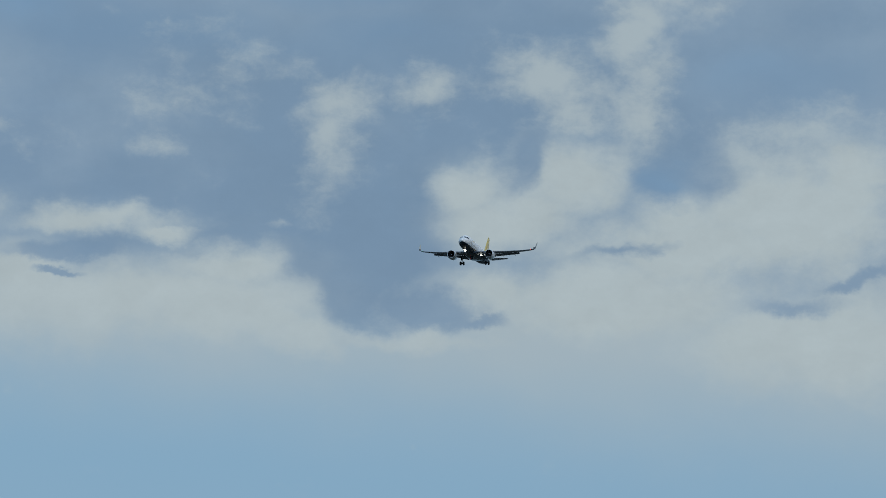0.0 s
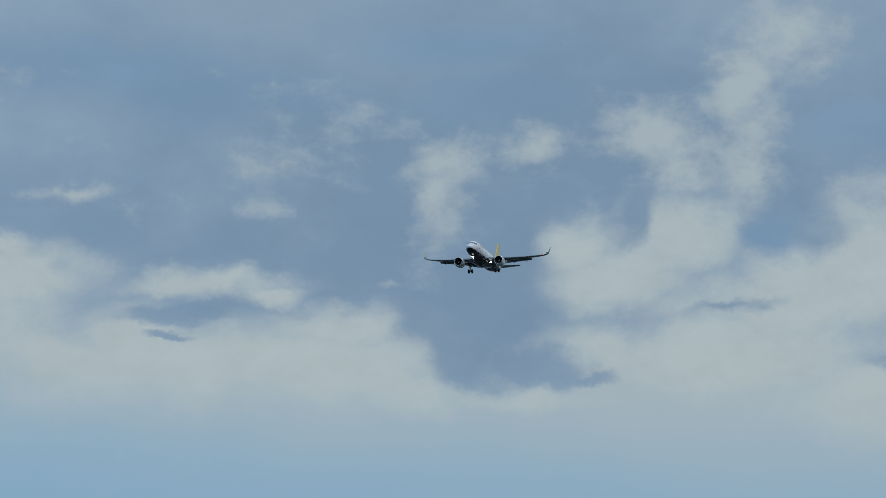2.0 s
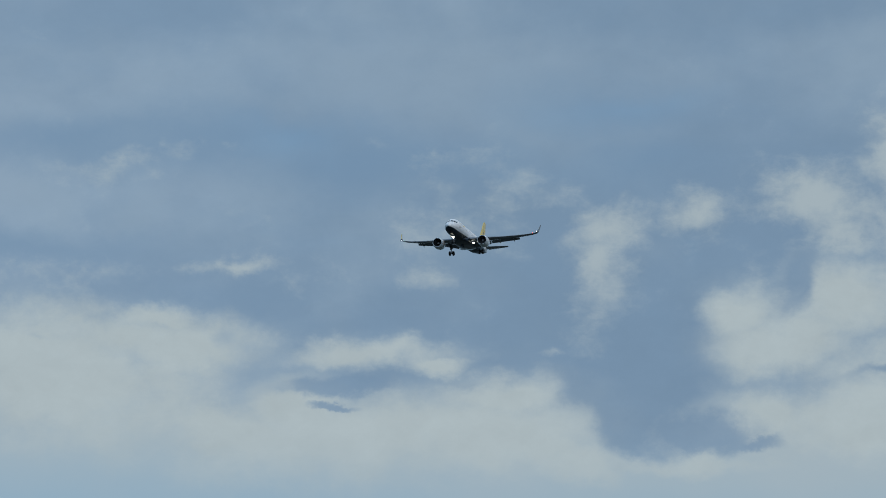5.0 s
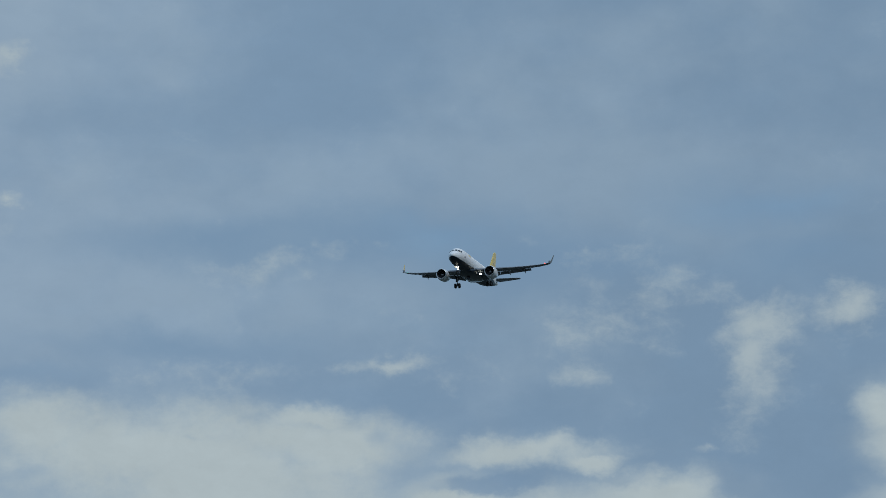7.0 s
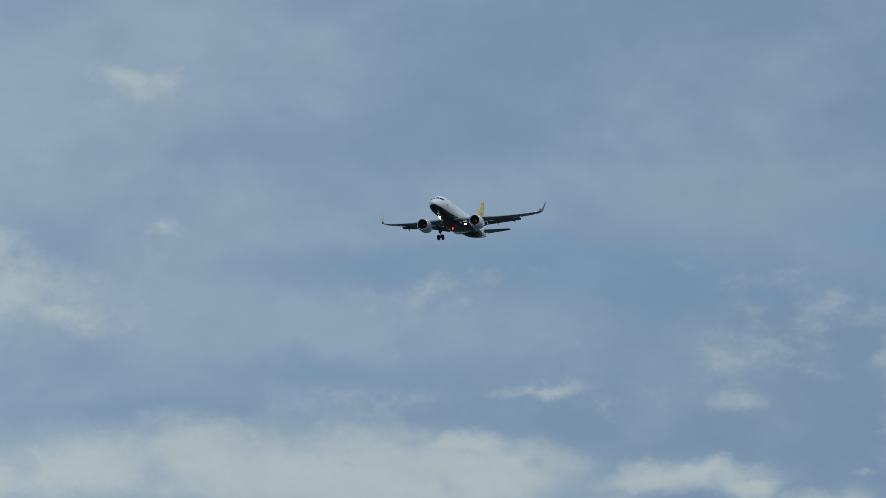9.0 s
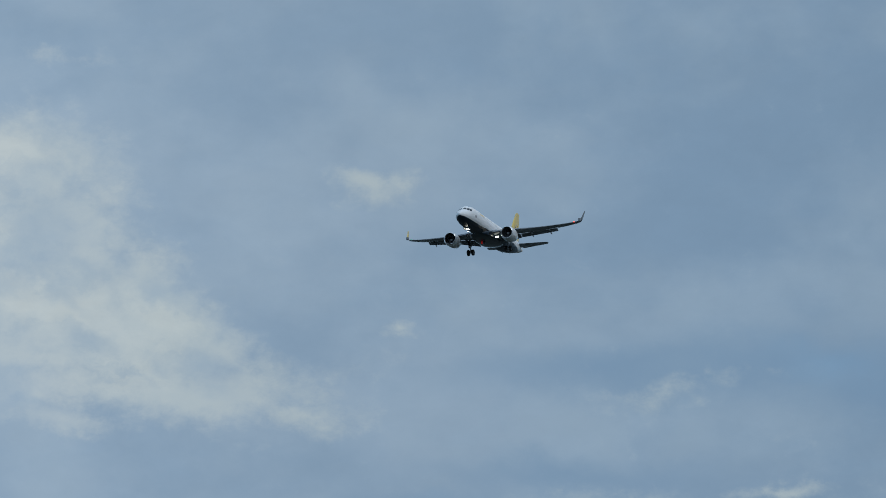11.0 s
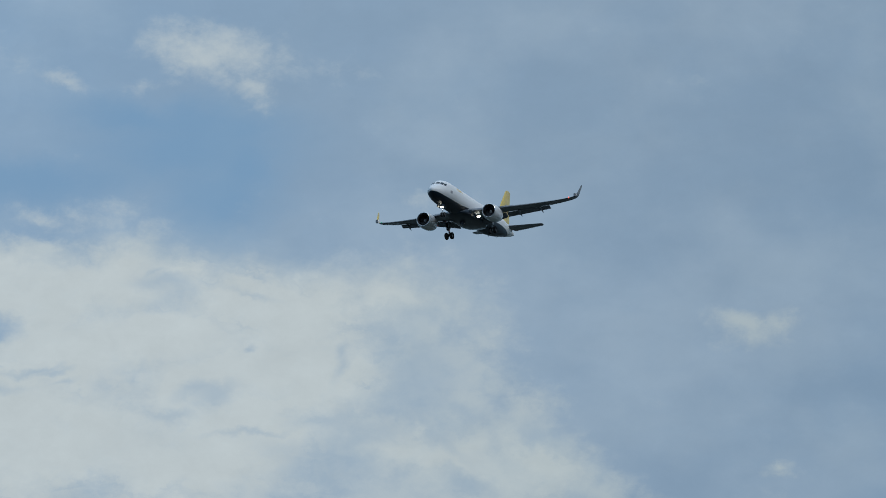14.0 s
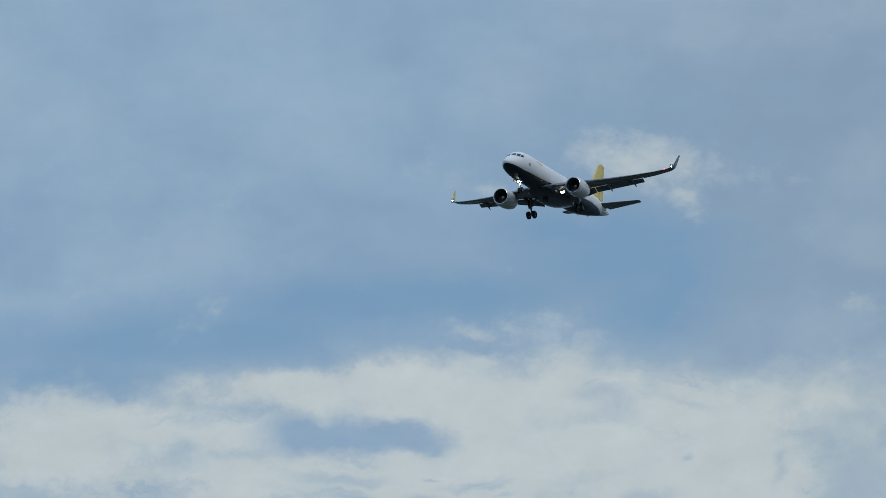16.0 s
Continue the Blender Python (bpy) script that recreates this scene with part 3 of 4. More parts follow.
def tube(bm, p, q, r0, r1=None, n=14):
    """A round bar from p to q."""
    p, q = Vector(p), Vector(q)
    r1 = r0 if r1 is None else r1
    turn = (q - p).to_track_quat("Z", "Y").to_matrix()
    rings = []
    for c, r in ((p, r0), (q, r1)):
        rings.append([c + turn @ Vector((r * math.cos(a), r * math.sin(a), 0)) for a in (2 * math.pi * k / n for k in range(n))])
    loft(bm, rings)


def lathe(bm, profile, centre, n=40, axis="X", caps=False):
    """Rings of (distance along the axis, radius) round a line through centre; X runs aft."""
    rings = []
    for d, r in profile:
        ring = []
        for k in range(n):
            a = 2 * math.pi * k / n
            if axis == "X":
                ring.append(Vector(centre) + Vector((-d, r * math.cos(a), r * math.sin(a))))
            else:
                ring.append(Vector(centre) + Vector((r * math.cos(a), d, r * math.sin(a))))
        rings.append(ring)
    loft(bm, rings, caps)


def box(bm, c, size, turn=None, bevel=0.0):
    ret = bmesh.ops.create_cube(bm, size=1.0)
    m = Matrix.Translation(c) @ (turn or Matrix()) @ Matrix.Diagonal((*size, 1))
    bmesh.ops.transform(bm, matrix=m, verts=ret["verts"])
    if bevel:
        edges = list({e for v in ret["verts"] for e in v.link_edges})
        bmesh.ops.bevel(bm, geom=edges, offset=bevel, segments=2, affect="EDGES", profile=0.5)


def airfoil(thick, n=12, camber=0.02):
    """Outline of a wing section of unit chord, from the trailing edge over the top and back."""
    xs = [0.5 * (1 + math.cos(math.pi * k / n)) for k in range(n + 1)]

    def half(x):
        return 5 * thick * (0.2969 * math.sqrt(x) - 0.126 * x - 0.3516 * x * x + 0.2843 * x ** 3 - 0.1036 * x ** 4) + 0.0012

    def mid(x):
        return camber * 4 * x * (1 - x)
    top = [(x, mid(x) + half(x)) for x in xs]
    low = [(x, mid(x) - half(x)) for x in reversed(xs[:-1])]
    return top + low


def panel(bm, stations, lo=0.0, hi=1.0, upright=False, n=12):
    """A lifting surface through stations (span, leading edge, height, chord, thickness, droop); lo..hi cuts a part of the chord."""
    rings = []
    for span, le, z, chord, thick, droop in stations:
        ring = []
        ca, sa = math.cos(radians(droop)), math.sin(radians(droop))
        for x, h in airfoil(thick, n, 0.0 if upright else 0.02):
            x = lo + x * (hi - lo)
            if lo > 0 or hi < 1:
                full = 5 * thick * (0.2969 * math.sqrt(max(x, 1e-6)) - 0.126 * x - 0.3516 * x * x + 0.2843 * x ** 3 - 0.1036 * x ** 4) + 0.0012
                h = math.copysign(full, h)
            dx, dz = x * chord, h * chord
            dx, dz = dx * ca + dz * sa, dz * ca - dx * sa
            ring.append(at(le + dx, dz, span) if upright else at(le + dx, span, z + dz))
        rings.append(ring)
    loft(bm, rings)


# ---- airliner ----
# hull: metres behind the nose, centre height, half width, half height
HULL_STATIONS = ((0.0, -0.56, 0.03, 0.03), (0.12, -0.555, 0.33, 0.315), (0.4, -0.56, 0.62, 0.56), (0.9, -0.55, 0.95, 0.85), (1.5, -0.50, 1.23, 1.12),
                 (2.2, -0.36, 1.46, 1.44), (3.0, -0.185, 1.66, 1.745), (4.0, -0.07, 1.83, 1.95), (5.2, -0.015, 1.94, 2.045), (6.5, 0.0, 1.975, 2.07),
                 (15.0, 0.0, 1.975, 2.07), (24.0, 0.0, 1.975, 2.07), (26.0, 0.06, 1.94, 2.00), (28.0, 0.20, 1.82, 1.86), (30.0, 0.38, 1.61, 1.66),
                 (32.0, 0.55, 1.32, 1.38), (34.0, 0.70, 0.96, 1.05), (36.0, 0.82, 0.55, 0.66), (37.2, 0.89, 0.28, 0.36), (37.57, 0.91, 0.20, 0.24))


def hull_size(s):
    """Centre height, half width, half height of the hull at s, with a smooth run between stations."""
    st = HULL_STATIONS
    k = max(i for i in range(len(st) - 1) if st[i][0] <= max(s, 0.0)) if s < st[-1][0] else len(st) - 2
    a, b = st[k], st[k + 1]
    h = b[0] - a[0]
    u = min(max((s - a[0]) / h, 0.0), 1.0)
    before, after = st[max(k - 1, 0)], st[min(k + 2, len(st) - 1)]
    vals = []
    for i in (1, 2, 3):
        d = (b[i] - a[i]) / h
        d0 = (a[i] - before[i]) / (a[0] - before[0]) if k > 0 else d
        d1 = (after[i] - b[i]) / (after[0] - b[0]) if k + 2 < len(st) else d
        m0 = 0 if d0 * d <= 0 else 2 * d0 * d / (d0 + d)
        m1 = 0 if d1 * d <= 0 else 2 * d1 * d / (d1 + d)
        if k == 0:
            m0 = d * 1.6
        u2, u3 = u * u, u ** 3
        vals.append((2 * u3 - 3 * u2 + 1) * a[i] + (u3 - 2 * u2 + u) * h * m0 + (3 * u2 - 2 * u3) * b[i] + (u3 - u2) * h * m1)
    return vals


def hull_point(s, angle, out=0.0):
    """A point of the hull; angle in degrees from the top, to port positive."""
    zc, w, h = hull_size(s)
    a = radians(angle)
    return at(s, (w + out) * math.sin(a), zc + (h + out) * math.cos(a))


def hull_patch(name, corners, mat, parent, out=0.012, n=5, label=""):
    """A thin plate that follows the hull between four (s, angle) corners."""
    bm = bmesh.new()
    (s0, a0), (s1, a1), (s2, a2), (s3, a3) = corners
    grids = []
    for o in (out, -0.03):
        g = []
        for i in range(n + 1):
            u = i / n
            row = []
            for j in range(n + 1):
                v = j / n
                s = (1 - u) * ((1 - v) * s0 + v * s1) + u * ((1 - v) * s3 + v * s2)
                a = (1 - u) * ((1 - v) * a0 + v * a1) + u * ((1 - v) * a3 + v * a2)
                row.append(bm.verts.new(hull_point(s, a, o)))
            g.append(row)
        grids.append(g)
        for i in range(n):
            for j in range(n):
                bm.faces.new((g[i][j], g[i][j + 1], g[i + 1][j + 1], g[i + 1][j]))
    a, b = grids
    for i in range(n):
        for e in ((lambda g: (g[i][0], g[i + 1][0])), (lambda g: (g[i][n], g[i + 1][n])), (lambda g: (g[0][i], g[0][i + 1])), (lambda g: (g[n][i], g[n][i + 1]))):
            p, q = e(a)
            r, t = e(b)
            bm.faces.new((p, q, t, r))
    return part(name, bm, mat, parent, label)


WING = ((0.6, 11.60, -1.42, 7.05, 0.15, 0), (1.95, 12.25, -1.32, 6.40, 0.145, 0), (4.2, 13.40, -1.06, 5.20, 0.13, 0), (6.4, 14.55, -0.78, 4.05, 0.12, 0),
        (9.5, 16.12, -0.46, 3.30, 0.112, 0), (12.5, 17.65, -0.04, 2.58, 0.108, 0), (15.0, 18.92, 0.38, 1.98, 0.105, 0), (16.7, 19.80, 0.76, 1.56, 0.10, 0))


def wing_at(y):
    """Leading edge, height and chord of the wing at the span y."""
    for a, b in zip(WING, WING[1:]):
        if a[0] <= y <= b[0]:
            u = (y - a[0]) / (b[0] - a[0])
            return [a[i] + u * (b[i] - a[i]) for i in (1, 2, 3)]
    return list(WING[-1][1:4])


def mirrored(stations, side):
    return [(side * q[0], *q[1:]) for q in stations]


def build_wing(plane, side):
    bm = bmesh.new()
    # main box, cut short behind the flaps
    panel(bm, mirrored(WING[:6], side), 0.0, 0.80)
    wing = part("wing", bm, WING_GREY, plane, "grey-painted wing with flaps lowered")
    bm = bmesh.new()
    panel(bm, mirrored([(13.15, *wing_at(13.15), 0.107, 0)] + list(WING[6:]), side), 0.0, 1.0)
    panel(bm, mirrored([(12.5, *wing_at(12.5), 0.108, 0), (13.15, *wing_at(13.15), 0.107, 0)], side), 0.0, 0.80)
    part("outer_panel", bm, WING_GREY, wing)
    # slats, pushed forward and down
    for y0, y1 in ((2.5, 4.9), (6.7, 9.4), (9.45, 12.1), (12.15, 14.6), (14.65, 16.4)):
        bm = bmesh.new()
        st = []
        for y in (y0, y1):
            le, z, c = wing_at(y)
            st.append((side * y, le - 0.07 * c, z - 0.045 * c, c * 0.17, 0.22, -16))
        panel(bm, st, n=6)
        part("slat", bm, FLAP_GREY, wing)
    # flaps, lowered
    for y0, y1, frac, deg in ((2.1, 6.3, 0.27, 30), (6.42, 13.1, 0.27, 30)):
        bm = bmesh.new()
        st = []
        for y in (y0, y1):
            le, z, c = wing_at(y)
            k = max(c * frac, 0.86)
            st.append((side * y, le + c * 0.80, z - 0.036 * c - 0.02, k, 0.13, deg))
        panel(bm, st, n=8)
        part("flap", bm, FLAP_GREY, wing)
    # flap track fairings
    for y in (4.3, 8.4, 11.7):
        le, z, c = wing_at(y)
        bm = bmesh.new()
        rings = []
        ln = 2.5 if y > 5 else 2.8
        for u in [k / 12 for k in range(13)]:
            r = 0.24 * math.sin(math.pi * min(max(u, 0.015), 0.985)) ** 0.7 * (1.0 if y < 10 else 0.85)
            drop = 0.62 * max(0, u - 0.45) ** 1.3 * 2.0
            s = le + 0.50 * c + u * ln * (0.80 + 0.09 * c / 3)
            ring = [at(s, side * y + 0.72 * r * math.cos(a), z - 0.055 * c - 0.12 - drop + 1.15 * r * math.sin(a)) for a in (2 * math.pi * k / 12 for k in range(12))]
            rings.append(ring)
        loft(bm, rings)
        part("flap_track_fairing", bm, FLAP_GREY, wing)
    # raked blade at the tip, blended out of the wing
    bm = bmesh.new()
    prof = ((16.7, 0.76, 19.80, 1.56, 10), (17.22, 0.93, 20.10, 1.36, 25), (17.52, 1.15, 20.36, 1.20, 48), (17.68, 1.50, 20.64, 1.06, 66),
            (17.80, 2.10, 21.10, 0.90, 76), (17.90, 2.75, 21.62, 0.72, 79), (17.96, 3.20, 22.02, 0.52, 80), (17.98, 3.30, 22.22, 0.34, 80))
    rings = []
    for y, z, le, c, cant in prof:
        ca, sa = math.cos(radians(cant)), math.sin(radians(cant))
        rings.append([at(le + x * c, side * (y - h * c * sa), z + h * c * ca) for x, h in airfoil(0.10, 10, 0.0)])
    loft(bm, rings)
    blade = part("winglet", bm, YELLOW, wing, "upturned wing-tip blade, yellow on its inner face")
    blade.data.materials.append(WING_GREY)
    for p in blade.data.polygons:
        if p.normal.y * side > 0.1 or p.center.z < 1.25:
            p.material_index = 1
    # tip lamps
    bm = bmesh.new()
    bmesh.ops.create_icosphere(bm, subdivisions=2, radius=0.11, matrix=Matrix.Translation(at(19.72, side * 16.55, 0.76)))
    part("position_lamp", bm, NAV_RED if side > 0 else NAV_GREEN, wing, "red position lamp" if side > 0 else "green position lamp")
    return wing


def build_engine(plane, side):
    c = at(10.95, side * 5.75, -2.20)
    bm = bmesh.new()
    lathe(bm, ((0.06, 1.19), (0.25, 1.26), (0.6, 1.335), (1.1, 1.375), (1.8, 1.385), (2.5, 1.335), (3.2, 1.225), (3.85, 1.06), (3.87, 1.03), (3.2, 1.14)), c)
    engine = part("engine", bm, NACELLE, plane, "white-painted turbofan nacelle")
    bm = bmesh.new()
    lathe(bm, ((0.10, 1.205), (0.02, 1.175), (-0.02, 1.13), (-0.01, 1.085), (0.05, 1.05), (0.16, 1.025)), c)
    part("inlet_lip", bm, LIP, engine, "bare metal inlet lip")
    bm = bmesh.new()
    lathe(bm, ((0.15, 1.027), (0.5, 1.0), (1.0, 1.005), (1.25, 1.005)), c)
    part("inlet_duct", bm, DUCT, engine)
    bm = bmesh.new()
    lathe(bm, ((1.24, 1.0), (1.26, 0.02)), c)
    part("fan_back", bm, DUCT, engine)
    bm = bmesh.new()
    for k in range(18):
        a0 = 2 * math.pi * k / 18
        rings = []
        for r in (0.26, 0.5, 0.75, 0.985):
            tw = radians(25 + 42 * r)
            ring = []
            for u, w in ((-1, 0), (0, 0.02), (1, 0), (0, -0.02)):
                d = u * 0.17
                dx, dt = d * math.cos(tw) + w * math.sin(tw), d * math.sin(tw) - w * math.cos(tw)
                a = a0 + dt / r
                ring.append(c + Vector((-1.05 - dx, r * math.cos(a), r * math.sin(a))))
            rings.append(ring)
        loft(bm, rings)
    part("fan", bm, BLADE, engine, smooth=False)
    bm = bmesh.new()
    lathe(bm, ((0.62, 0.005), (0.66, 0.07), (0.78, 0.16), (0.95, 0.24), (1.15, 0.285), (1.2, 0.0)), c, 24)
    part("spinner", bm, SPINNER, engine, "pale fan spinner")
    bm = bmesh.new()
    lathe(bm, ((3.1, 0.80), (3.8, 0.76), (4.4, 0.60), (4.9, 0.46), (4.88, 0.43), (4.3, 0.52)), c, 28)
    part("core_nozzle", bm, EXHAUST, engine)
    bm = bmesh.new()
    lathe(bm, ((4.3, 0.40), (4.9, 0.30), (5.5, 0.12), (5.62, 0.01)), c, 20)
    part("exhaust_cone", bm, EXHAUST, engine)
    # pylon up to the wing
    bm = bmesh.new()
    rings = []
    for s, zl, zh, w in ((11.9, -0.92, -0.86, 0.05), (12.4, -0.96, -0.72, 0.16), (13.2, -1.05, -0.62, 0.21), (14.4, -1.35, -0.66, 0.22), (15.6, -1.50, -0.85, 0.2), (17.0, -1.30, -1.0, 0.12), (17.8, -1.18, -1.08, 0.03)):
        rings.append([at(s, side * 5.75 + w * q, z) for q, z in ((-1, zl), (1, zl), (1, zh), (0.6, zh + 0.04), (-0.6, zh + 0.04), (-1, zh))])
    loft(bm, rings)
    part("pylon", bm, NACELLE, engine)
    return engine


def wheel(parent, c, radius, width):
    bm = bmesh.new()
    w, r = width / 2, radius
    lathe(bm, ((-w * 0.8, r * 0.55), (-w, r * 0.68), (-w, r * 0.86), (-w * 0.75, r * 0.965), (-w * 0.3, r), (w * 0.3, r), (w * 0.75, r * 0.965), (w, r * 0.86), (w, r * 0.68), (w * 0.8, r * 0.55)), c, 28, "Y")
    part("wheel", bm, RUBBER, parent, "black rubber tyre")
    bm = bmesh.new()
    lathe(bm, ((-w * 0.78, 0.02), (-w * 0.7, r * 0.2), (-w * 0.45, r * 0.42), (-w * 0.8, r * 0.57), (w * 0.8, r * 0.57), (w * 0.45, r * 0.42), (w * 0.7, r * 0.2), (w * 0.78, 0.02)), c, 20, "Y", True)
    part("rim", bm, RIM, parent)


def build_main_gear(plane, side):
    bm = bmesh.new()
    top, axle = at(17.35, side * 3.75, -1.25), at(17.65, side * 3.82, -3.70)
    tube(bm, top, top.lerp(axle, 0.62), 0.17)
    tube(bm, top.lerp(axle, 0.6), axle, 0.105)
    box(bm, axle + Vector((0, 0, 0.02)), (0.26, 0.26, 0.30), bevel=0.05)
    gear = part("main_gear", bm, STEEL, plane, "lowered main landing gear leg")
    bm = bmesh.new()
    tube(bm, top.lerp(axle, 0.55), at(17.2, side * 2.35, -1.75), 0.08)
    part("side_brace", bm, STEEL, gear)
    bm = bmesh.new()
    k = top.lerp(axle, 0.58)
    tube(bm, k + Vector((-0.1, 0, 0)), k + Vector((-0.42, 0, -0.42)), 0.045, n=8)
    tube(bm, k + Vector((-0.42, 0, -0.42)), axle + Vector((-0.1, 0, 0.05)), 0.045, n=8)
    part("torque_link", bm, STEEL, gear)
    bm = bmesh.new()
    box(bm, top.lerp(axle, 0.36) + Vector((0.0, side * 0.26, 0)), (1.0, 0.05, 1.45), pose(0, 0, 0, side * -4, 0, 0), 0.02)
    part("leg_door", bm, NAVY, gear)
    bm = bmesh.new()
    tube(bm, axle + Vector((0, -0.62, 0)), axle + Vector((0, 0.62, 0)), 0.07)
    part("axle", bm, STEEL, gear)
    for o in (-0.46, 0.46):
        wheel(gear, axle + Vector((0, o, 0)), 0.585, 0.43)
    return gear


def build_nose_gear(plane):
    bm = bmesh.new()
    top, axle = at(4.75, 0, -1.7), at(5.07, 0, -3.62)
    tube(bm, top, top.lerp(axle, 0.6), 0.11)
    tube(bm, top.lerp(axle, 0.55), axle, 0.07)
    tube(bm, axle + Vector((0, -0.34, 0)), axle + Vector((0, 0.34, 0)), 0.05)
    gear = part("nose_gear", bm, STEEL, plane, "lowered nose landing gear leg")
    bm = bmesh.new()
    tube(bm, top.lerp(axle, 0.5), at(6.3, 0, -1.85), 0.06)
    part("drag_brace", bm, STEEL, gear)
    for side in (-1, 1):
        bm = bmesh.new()
        box(bm, at(4.35, side * 0.42, -2.28), (1.5, 0.04, 0.62), pose(0, 0, 0, side * 8, 0, 0), 0.015)
        part("bay_door", bm, NAVY, gear)
        wheel(gear, axle + Vector((0, side * 0.25, 0)), 0.385, 0.22)
    for y, z, r in ((-0.19, -2.40, 0.145), (0.19, -2.40, 0.16), (0.08, -2.86, 0.10)):
        bm = bmesh.new()
        c = at(4.72, y, z)
        lathe(bm, ((-0.05, 0.01), (-0.03, r * 0.6), (0.0, r), (0.03, r)), c, 16)
        part("taxi_lamp", bm, LAMP, gear, "lit white taxi lamp")
        bm = bmesh.new()
        lathe(bm, ((0.02, r * 1.05), (0.1, r * 1.0), (0.18, r * 0.6), (0.2, 0.02)), c, 16)
        part("lamp_housing", bm, STEEL, gear)
    return gear


def build_tail(plane):
    fin = ((1.45, 29.0, 0, 6.8, 0.085, 0), (2.2, 29.8, 0, 5.95, 0.09, 0), (5.0, 32.2, 0, 4.0, 0.092, 0), (7.55, 34.45, 0, 2.25, 0.09, 0), (7.88, 34.98, 0, 1.78, 0.07, 0), (7.98, 35.3, 0, 1.3, 0.03, 0))
    bm = bmesh.new()
    panel(bm, fin, 0.0, 0.70, upright=True)
    body = part("fin", bm, YELLOW, plane, "yellow tail fin")
    bm = bmesh.new()
    panel(bm, [(z, le + 0.006, q, c, t * 0.985, d) for z, le, q, c, t, d in fin[1:5]], 0.712, 1.0, upright=True)
    part("rudder", bm, YELLOW, body, "yellow rudder")
    # emblem on both faces
    for side in (-1, 1):
        bm = bmesh.new()
        for k in range(9):
            z = 4.55 + k * 0.17
            w = 0.34 * math.sin(math.pi * (k + 0.6) / 9.4) + (0.12 if k % 3 == 1 else 0.0)
            s = 33.9 + 0.82 * (z - 5.0)
            box(bm, at(s, side * (0.225 - 0.016 * k), z), (2 * w, 0.012, 0.10))
        part("emblem", bm, MARK, body, "grey crest of plain bars", smooth=False)
    tp = ((0.35, 31.45, 0.80, 4.15, 0.10, 0), (1.2, 31.95, 0.88, 3.75, 0.10, 0), (6.0, 34.55, 1.36, 1.52, 0.09, 0), (6.22, 34.85, 1.38, 1.1, 0.05, 0))
    for side in (1, -1):
        bm = bmesh.new()
        panel(bm, mirrored(tp, side), 0.0, 0.70)
        stab = part("tailplane", bm, WING_GREY, plane, "grey tailplane half")
        bm = bmesh.new()
        panel(bm, mirrored(tp[1:3], side), 0.712, 1.0)
        part("elevator", bm, WING_GREY, stab)


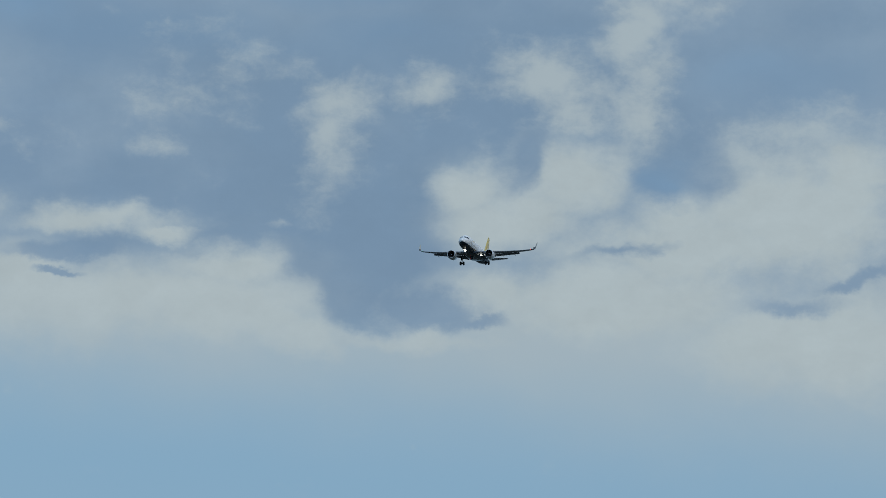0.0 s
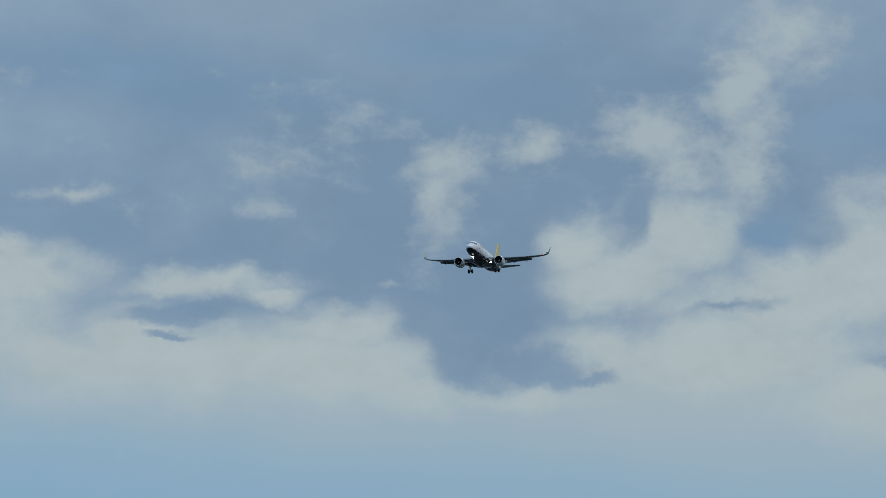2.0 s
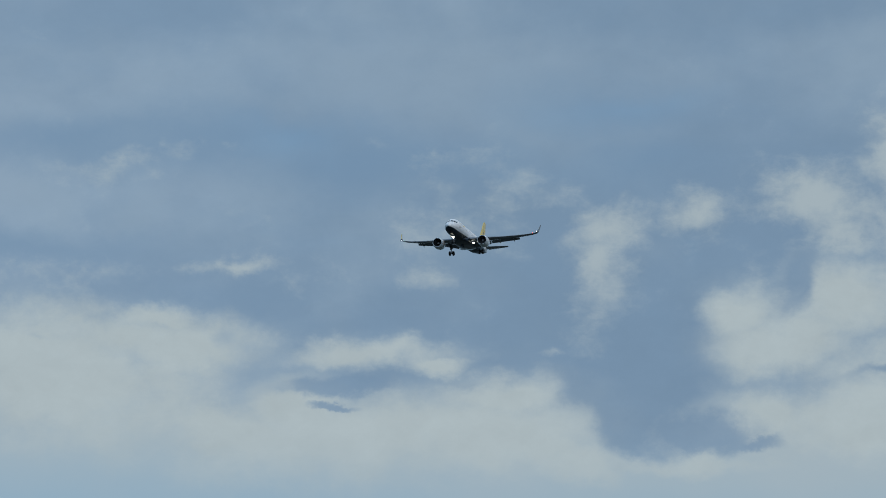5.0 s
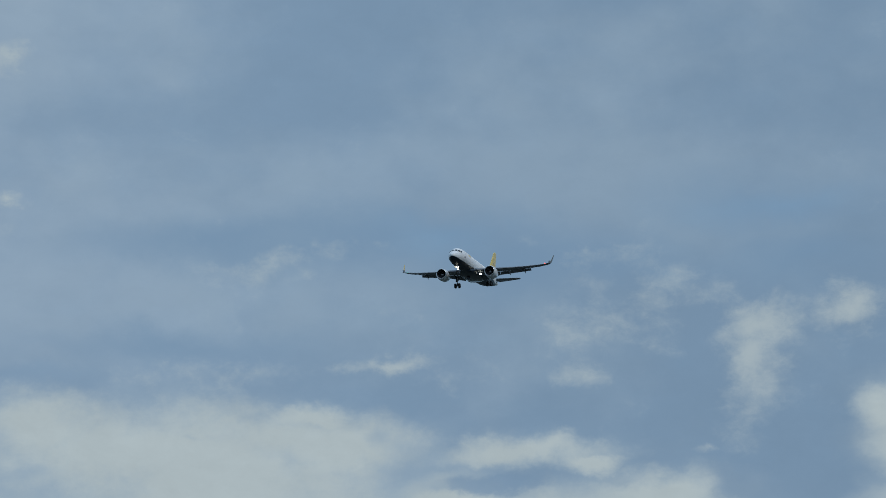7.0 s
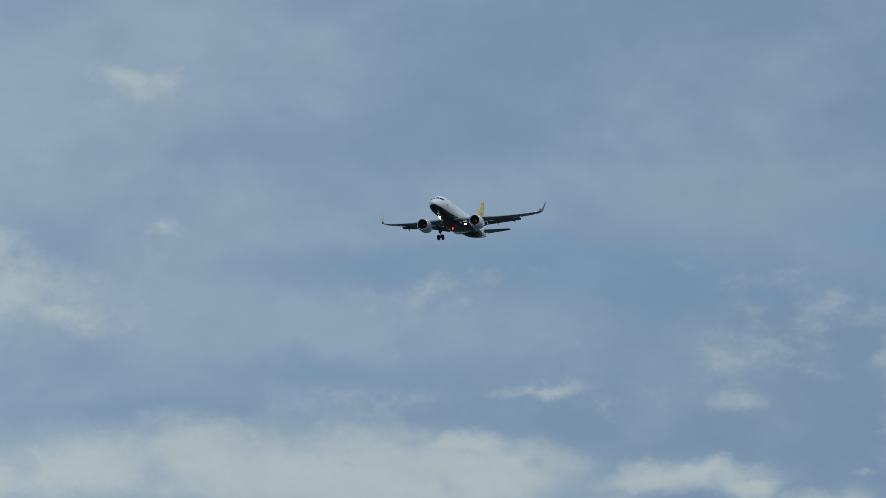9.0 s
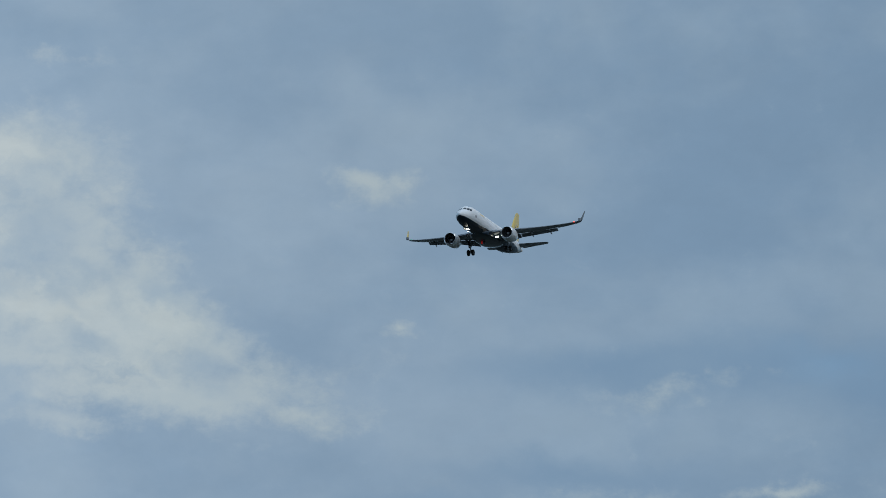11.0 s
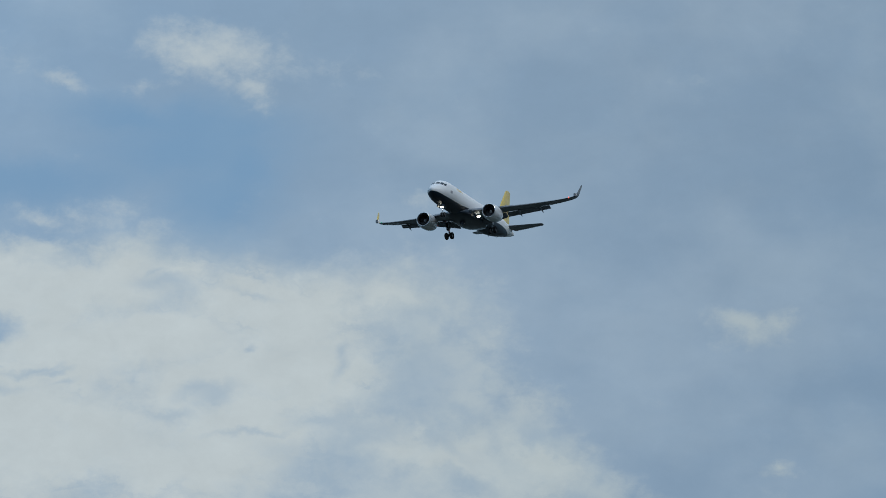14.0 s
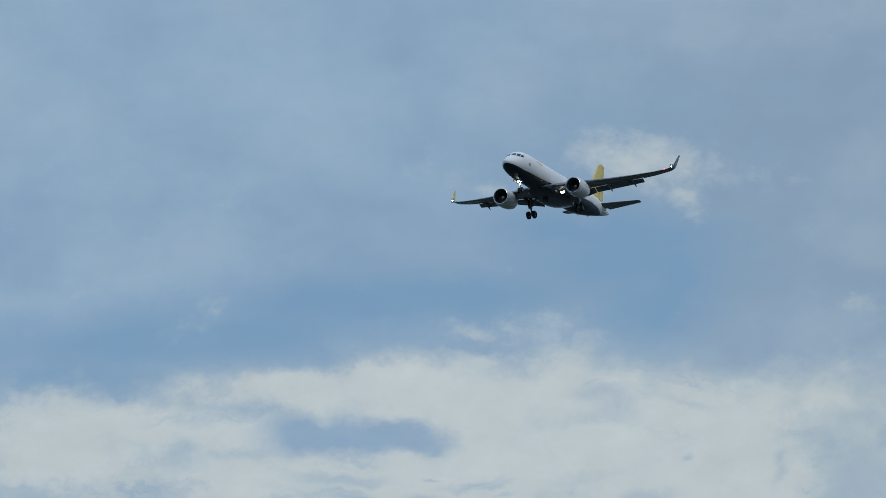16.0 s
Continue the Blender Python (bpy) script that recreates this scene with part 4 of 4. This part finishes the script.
def build_airliner():
    plane = new("airliner")
    tagged(plane, "white airliner with dark belly and yellow tail, wheels lowered, flying", "airplane")
    bm = bmesh.new()
    ss = [0.0, 0.02, 0.06, 0.12, 0.2, 0.3, 0.4, 0.55, 0.7] + [0.9 + 0.25 * k for k in range(22)] + [7 + 1.0 * k for k in range(17)] + [24 + 0.5 * k for k in range(27)] + [37.3, 37.57]
    rings = [[hull_point(s, a) for a in (360 * k / 56 for k in range(56))] for s in ss]
    loft(bm, rings)
    part("fuselage", bm, HULL, plane, "white fuselage with dark navy belly")
    bm = bmesh.new()
    rings = []
    for s, w, zt, zb in ((10.6, 0.9, -1.6, -2.02), (11.4, 1.6, -1.15, -2.22), (12.6, 2.05, -0.95, -2.42), (14.5, 2.18, -0.9, -2.52), (17.5, 2.2, -0.9, -2.54), (19.2, 2.12, -1.0, -2.48), (20.6, 1.8, -1.2, -2.32), (22.2, 0.9, -1.6, -2.03)):
        rings.append([at(s, w * math.copysign(abs(math.cos(a)) ** 0.62, math.cos(a)), (zt + zb) / 2 + (zt - zb) / 2 * math.copysign(abs(math.sin(a)) ** 0.62, math.sin(a))) for a in (2 * math.pi * k / 32 for k in range(32))])
    loft(bm, rings)
    part("belly_fairing", bm, NAVY, plane, "dark navy wing-root fairing")
    for side in (1, -1):
        hull_patch("cockpit_window", ((1.72, side * 4), (1.92, side * 31), (2.52, side * 25), (2.42, side * 4)), COCKPIT_GLASS, plane)
        hull_patch("cockpit_window", ((1.98, side * 35), (2.30, side * 54), (2.92, side * 45), (2.60, side * 29)), COCKPIT_GLASS, plane)
        hull_patch("cockpit_window", ((2.40, side * 57), (2.95, side * 66), (3.42, side * 55), (3.02, side * 48)), COCKPIT_GLASS, plane)
        build_wing(plane, side)
        build_engine(plane, side)
        build_main_gear(plane, side)
        hull_patch("crest", ((4.1, side * 88), (4.1, side * 101), (4.75, side * 101), (4.75, side * 88)), MARK, plane, 0.008, label="small grey crest beside the front door")
        for k in range(4):
            hull_patch("title_bar", ((7.3 + 0.62 * k, side * 56), (7.3 + 0.62 * k, side * 70), (7.7 + 0.62 * k, side * 70), (7.7 + 0.62 * k, side * 56)), GOLD_MARK, plane, 0.008, 3, "gold title drawn as a plain bar")
    build_nose_gear(plane)
    build_tail(plane)
    for s, y, z, r in ((14.0, 2.64, -2.12, 0.15), (14.0, 2.96, -2.10, 0.16)):
        bm = bmesh.new()
        lathe(bm, ((-0.06, 0.01), (-0.03, r * 0.7), (0.02, r), (0.06, r)), at(s, y, z), 18)
        lamp = part("landing_lamp", bm, LAMP, plane, "lit white landing lamp under the wing root")
        bm = bmesh.new()
        lathe(bm, ((0.05, r * 1.05), (0.2, r), (0.36, r * 0.5), (0.38, 0.01)), at(s, y, z), 18)
        tube(bm, at(s + 0.15, y, z + 0.05), at(s + 0.3, y, z + 0.55), 0.06)
        part("lamp_housing", bm, STEEL, lamp)
    for s, z0, z1 in ((8.4, -2.06, -2.42), (25.5, -1.95, -2.3), (29.5, -1.25, -1.6)):
        bm = bmesh.new()
        rings = [[at(s + x * c + k, h * c, z) for x, h in airfoil(0.12, 6, 0)] for z, c, k in ((z0, 0.42, 0), (z1, 0.22, 0.18))]
        loft(bm, rings)
        part("blade_antenna", bm, NAVY if s < 26 else WHITE, plane)
    return plane


def turning_lamp(name, parent, place, radius, mat, label, half=20, cover=NAVY):
    """A lamp behind a slotted shroud that turns about its own upright axis; the slot looks along +x."""
    bm = bmesh.new()
    n = 24
    z0, z1 = -radius * 0.9, radius * 0.9
    arc = [radians(half + (360 - 2 * half) * k / n) for k in range(n + 1)]
    rings = []
    for r, z in ((radius, z0), (radius, z1), (radius * 0.86, z1), (radius * 0.86, z0)):
        rings.append([Vector((r * math.cos(a), r * math.sin(a), z)) for a in arc])
    loft(bm, rings + [rings[0]], caps=False, closed=False)
    for z in (-radius * 0.9, radius * 0.9):
        bm.faces.new([bm.verts.new((radius * math.cos(2 * math.pi * k / n), radius * math.sin(2 * math.pi * k / n), z)) for k in range(n)])
    shroud = part(name, bm, cover, parent, label, smooth=False)
    shroud.matrix_basis = Matrix.Translation(place)
    bm = bmesh.new()
    w = radius * 0.5
    bmesh.ops.create_icosphere(bm, subdivisions=2, radius=w, matrix=Matrix.Translation((-radius * 0.3, 0, 0)))
    part("lamp", bm, mat, shroud, smooth=False)
    return shroud


airliner = build_airliner()
beacon = turning_lamp("beacon", airliner, at(14.8, -0.3, -2.62), 0.42, BEACON_RED, "red flashing beacon under the belly")
strobes = [turning_lamp("strobe_lamp", airliner, at(20.30, side * 17.50, 1.20), 0.26, STROBE, "white flashing wing-tip lamp", 24, WING_GREY) for side in (1, -1)]


# ---- ground ----
def build_ground():
    bm = bmesh.new()
    rings = [[Vector((r * math.cos(a), r * math.sin(a), 0.0)) for a in (2 * math.pi * k / 64 for k in range(64))] for r in (4.0, 40.0, 200.0, 800.0, 2500.0, 4800.0)]
    loft(bm, rings, caps=False)
    bm.faces.new([v for v in bm.verts if v.co.length < 4.1])
    ground = part("ground", bm, GRASS)
    tagged(ground, "flat dark green rough grassland", "ground", kind="structure")


build_ground()


# ---- insect ----
def build_insect():
    bm = bmesh.new()
    rings = []
    for x, r in ((0.0085, 0.0004), (0.0075, 0.0014), (0.006, 0.0016), (0.0052, 0.001), (0.004, 0.002), (0.001, 0.0023), (-0.001, 0.0014), (-0.004, 0.0022), (-0.008, 0.0016), (-0.0105, 0.0003)):
        rings.append([Vector((x, r * math.cos(a), r * math.sin(a))) for a in (2 * math.pi * k / 10 for k in range(10))])
    loft(bm, rings)
    body = part("flying_insect", bm, INSECT)
    tagged(body, "tiny dark insect flying past close to the camera", "insect")
    for side in (1, -1):
        bm = bmesh.new()
        rings = [[Vector((x + c * math.cos(a), side * y, z + 0.00012 * math.sin(a))) for a in (2 * math.pi * k / 8 for k in range(8))] for y, x, z, c in ((0.0015, 0.002, 0.002, 0.001), (0.005, 0.001, 0.004, 0.002), (0.009, -0.0005, 0.006, 0.0022), (0.0115, -0.002, 0.007, 0.0008))]
        loft(bm, rings)
        part("insect_wing", bm, INSECT, body)
    body.scale = (0.35, 0.35, 0.35)
    return body


insect = build_insect()
INSECT_FLIGHT = [
    (0.0, -1.00, 18.70, 0.002), (9.9, -1.00, 18.70, 0.002), (10.6, -1.25, 18.54, 0.60), (13.0, -2.18, 17.93, 2.98),
    (14.9, -2.93, 17.46, 4.85), (15.0, -2.984, 17.432, 4.950), (15.25, -3.13, 17.36, 5.18), (15.40, -3.213, 17.232, 5.322), (15.50, -3.258, 17.203, 5.415), (15.60, -3.231, 17.188, 5.504), (15.70, -3.194, 17.169, 5.617), (15.80, -3.169, 17.139, 5.763), (16.00, -3.122, 17.064, 6.095)]
FLASH = 1.092          # seconds from flash to flash


def spin(first, last, when, place, facing):
    """Rows of a lamp that turns once a flash and looks towards facing at the time when."""
    rows, k = [], 0
    while first + k * FLASH / 6 < last:
        t = first + k * FLASH / 6
        rows.append((t, pose(*place, 0, 0, facing + 360 * (t - when) / FLASH)))
        k += 1
    rows.append((last, pose(*place, 0, 0, facing + 360 * (last - when) / FLASH)))
    return rows


def motions():
    walk(airliner, [(t, pose(x, y, z + EYE[2], 0, 0, h) @ pose(0, 0, 0, 0, -n, 0) @ pose(0, 0, 0, b, 0, 0)) for t, x, y, z, h, n, b in FLIGHT])
    walk(beacon, spin(0.0, 16.0, 15.48, beacon.location, 20.0))
    for strobe in strobes:
        walk(strobe, spin(0.0, 16.0, 16.03, strobe.location, 20.0))
    walk(insect, [(t, pose(x, y, z, 0, -35, -60)) for t, x, y, z in INSECT_FLIGHT])


motions()
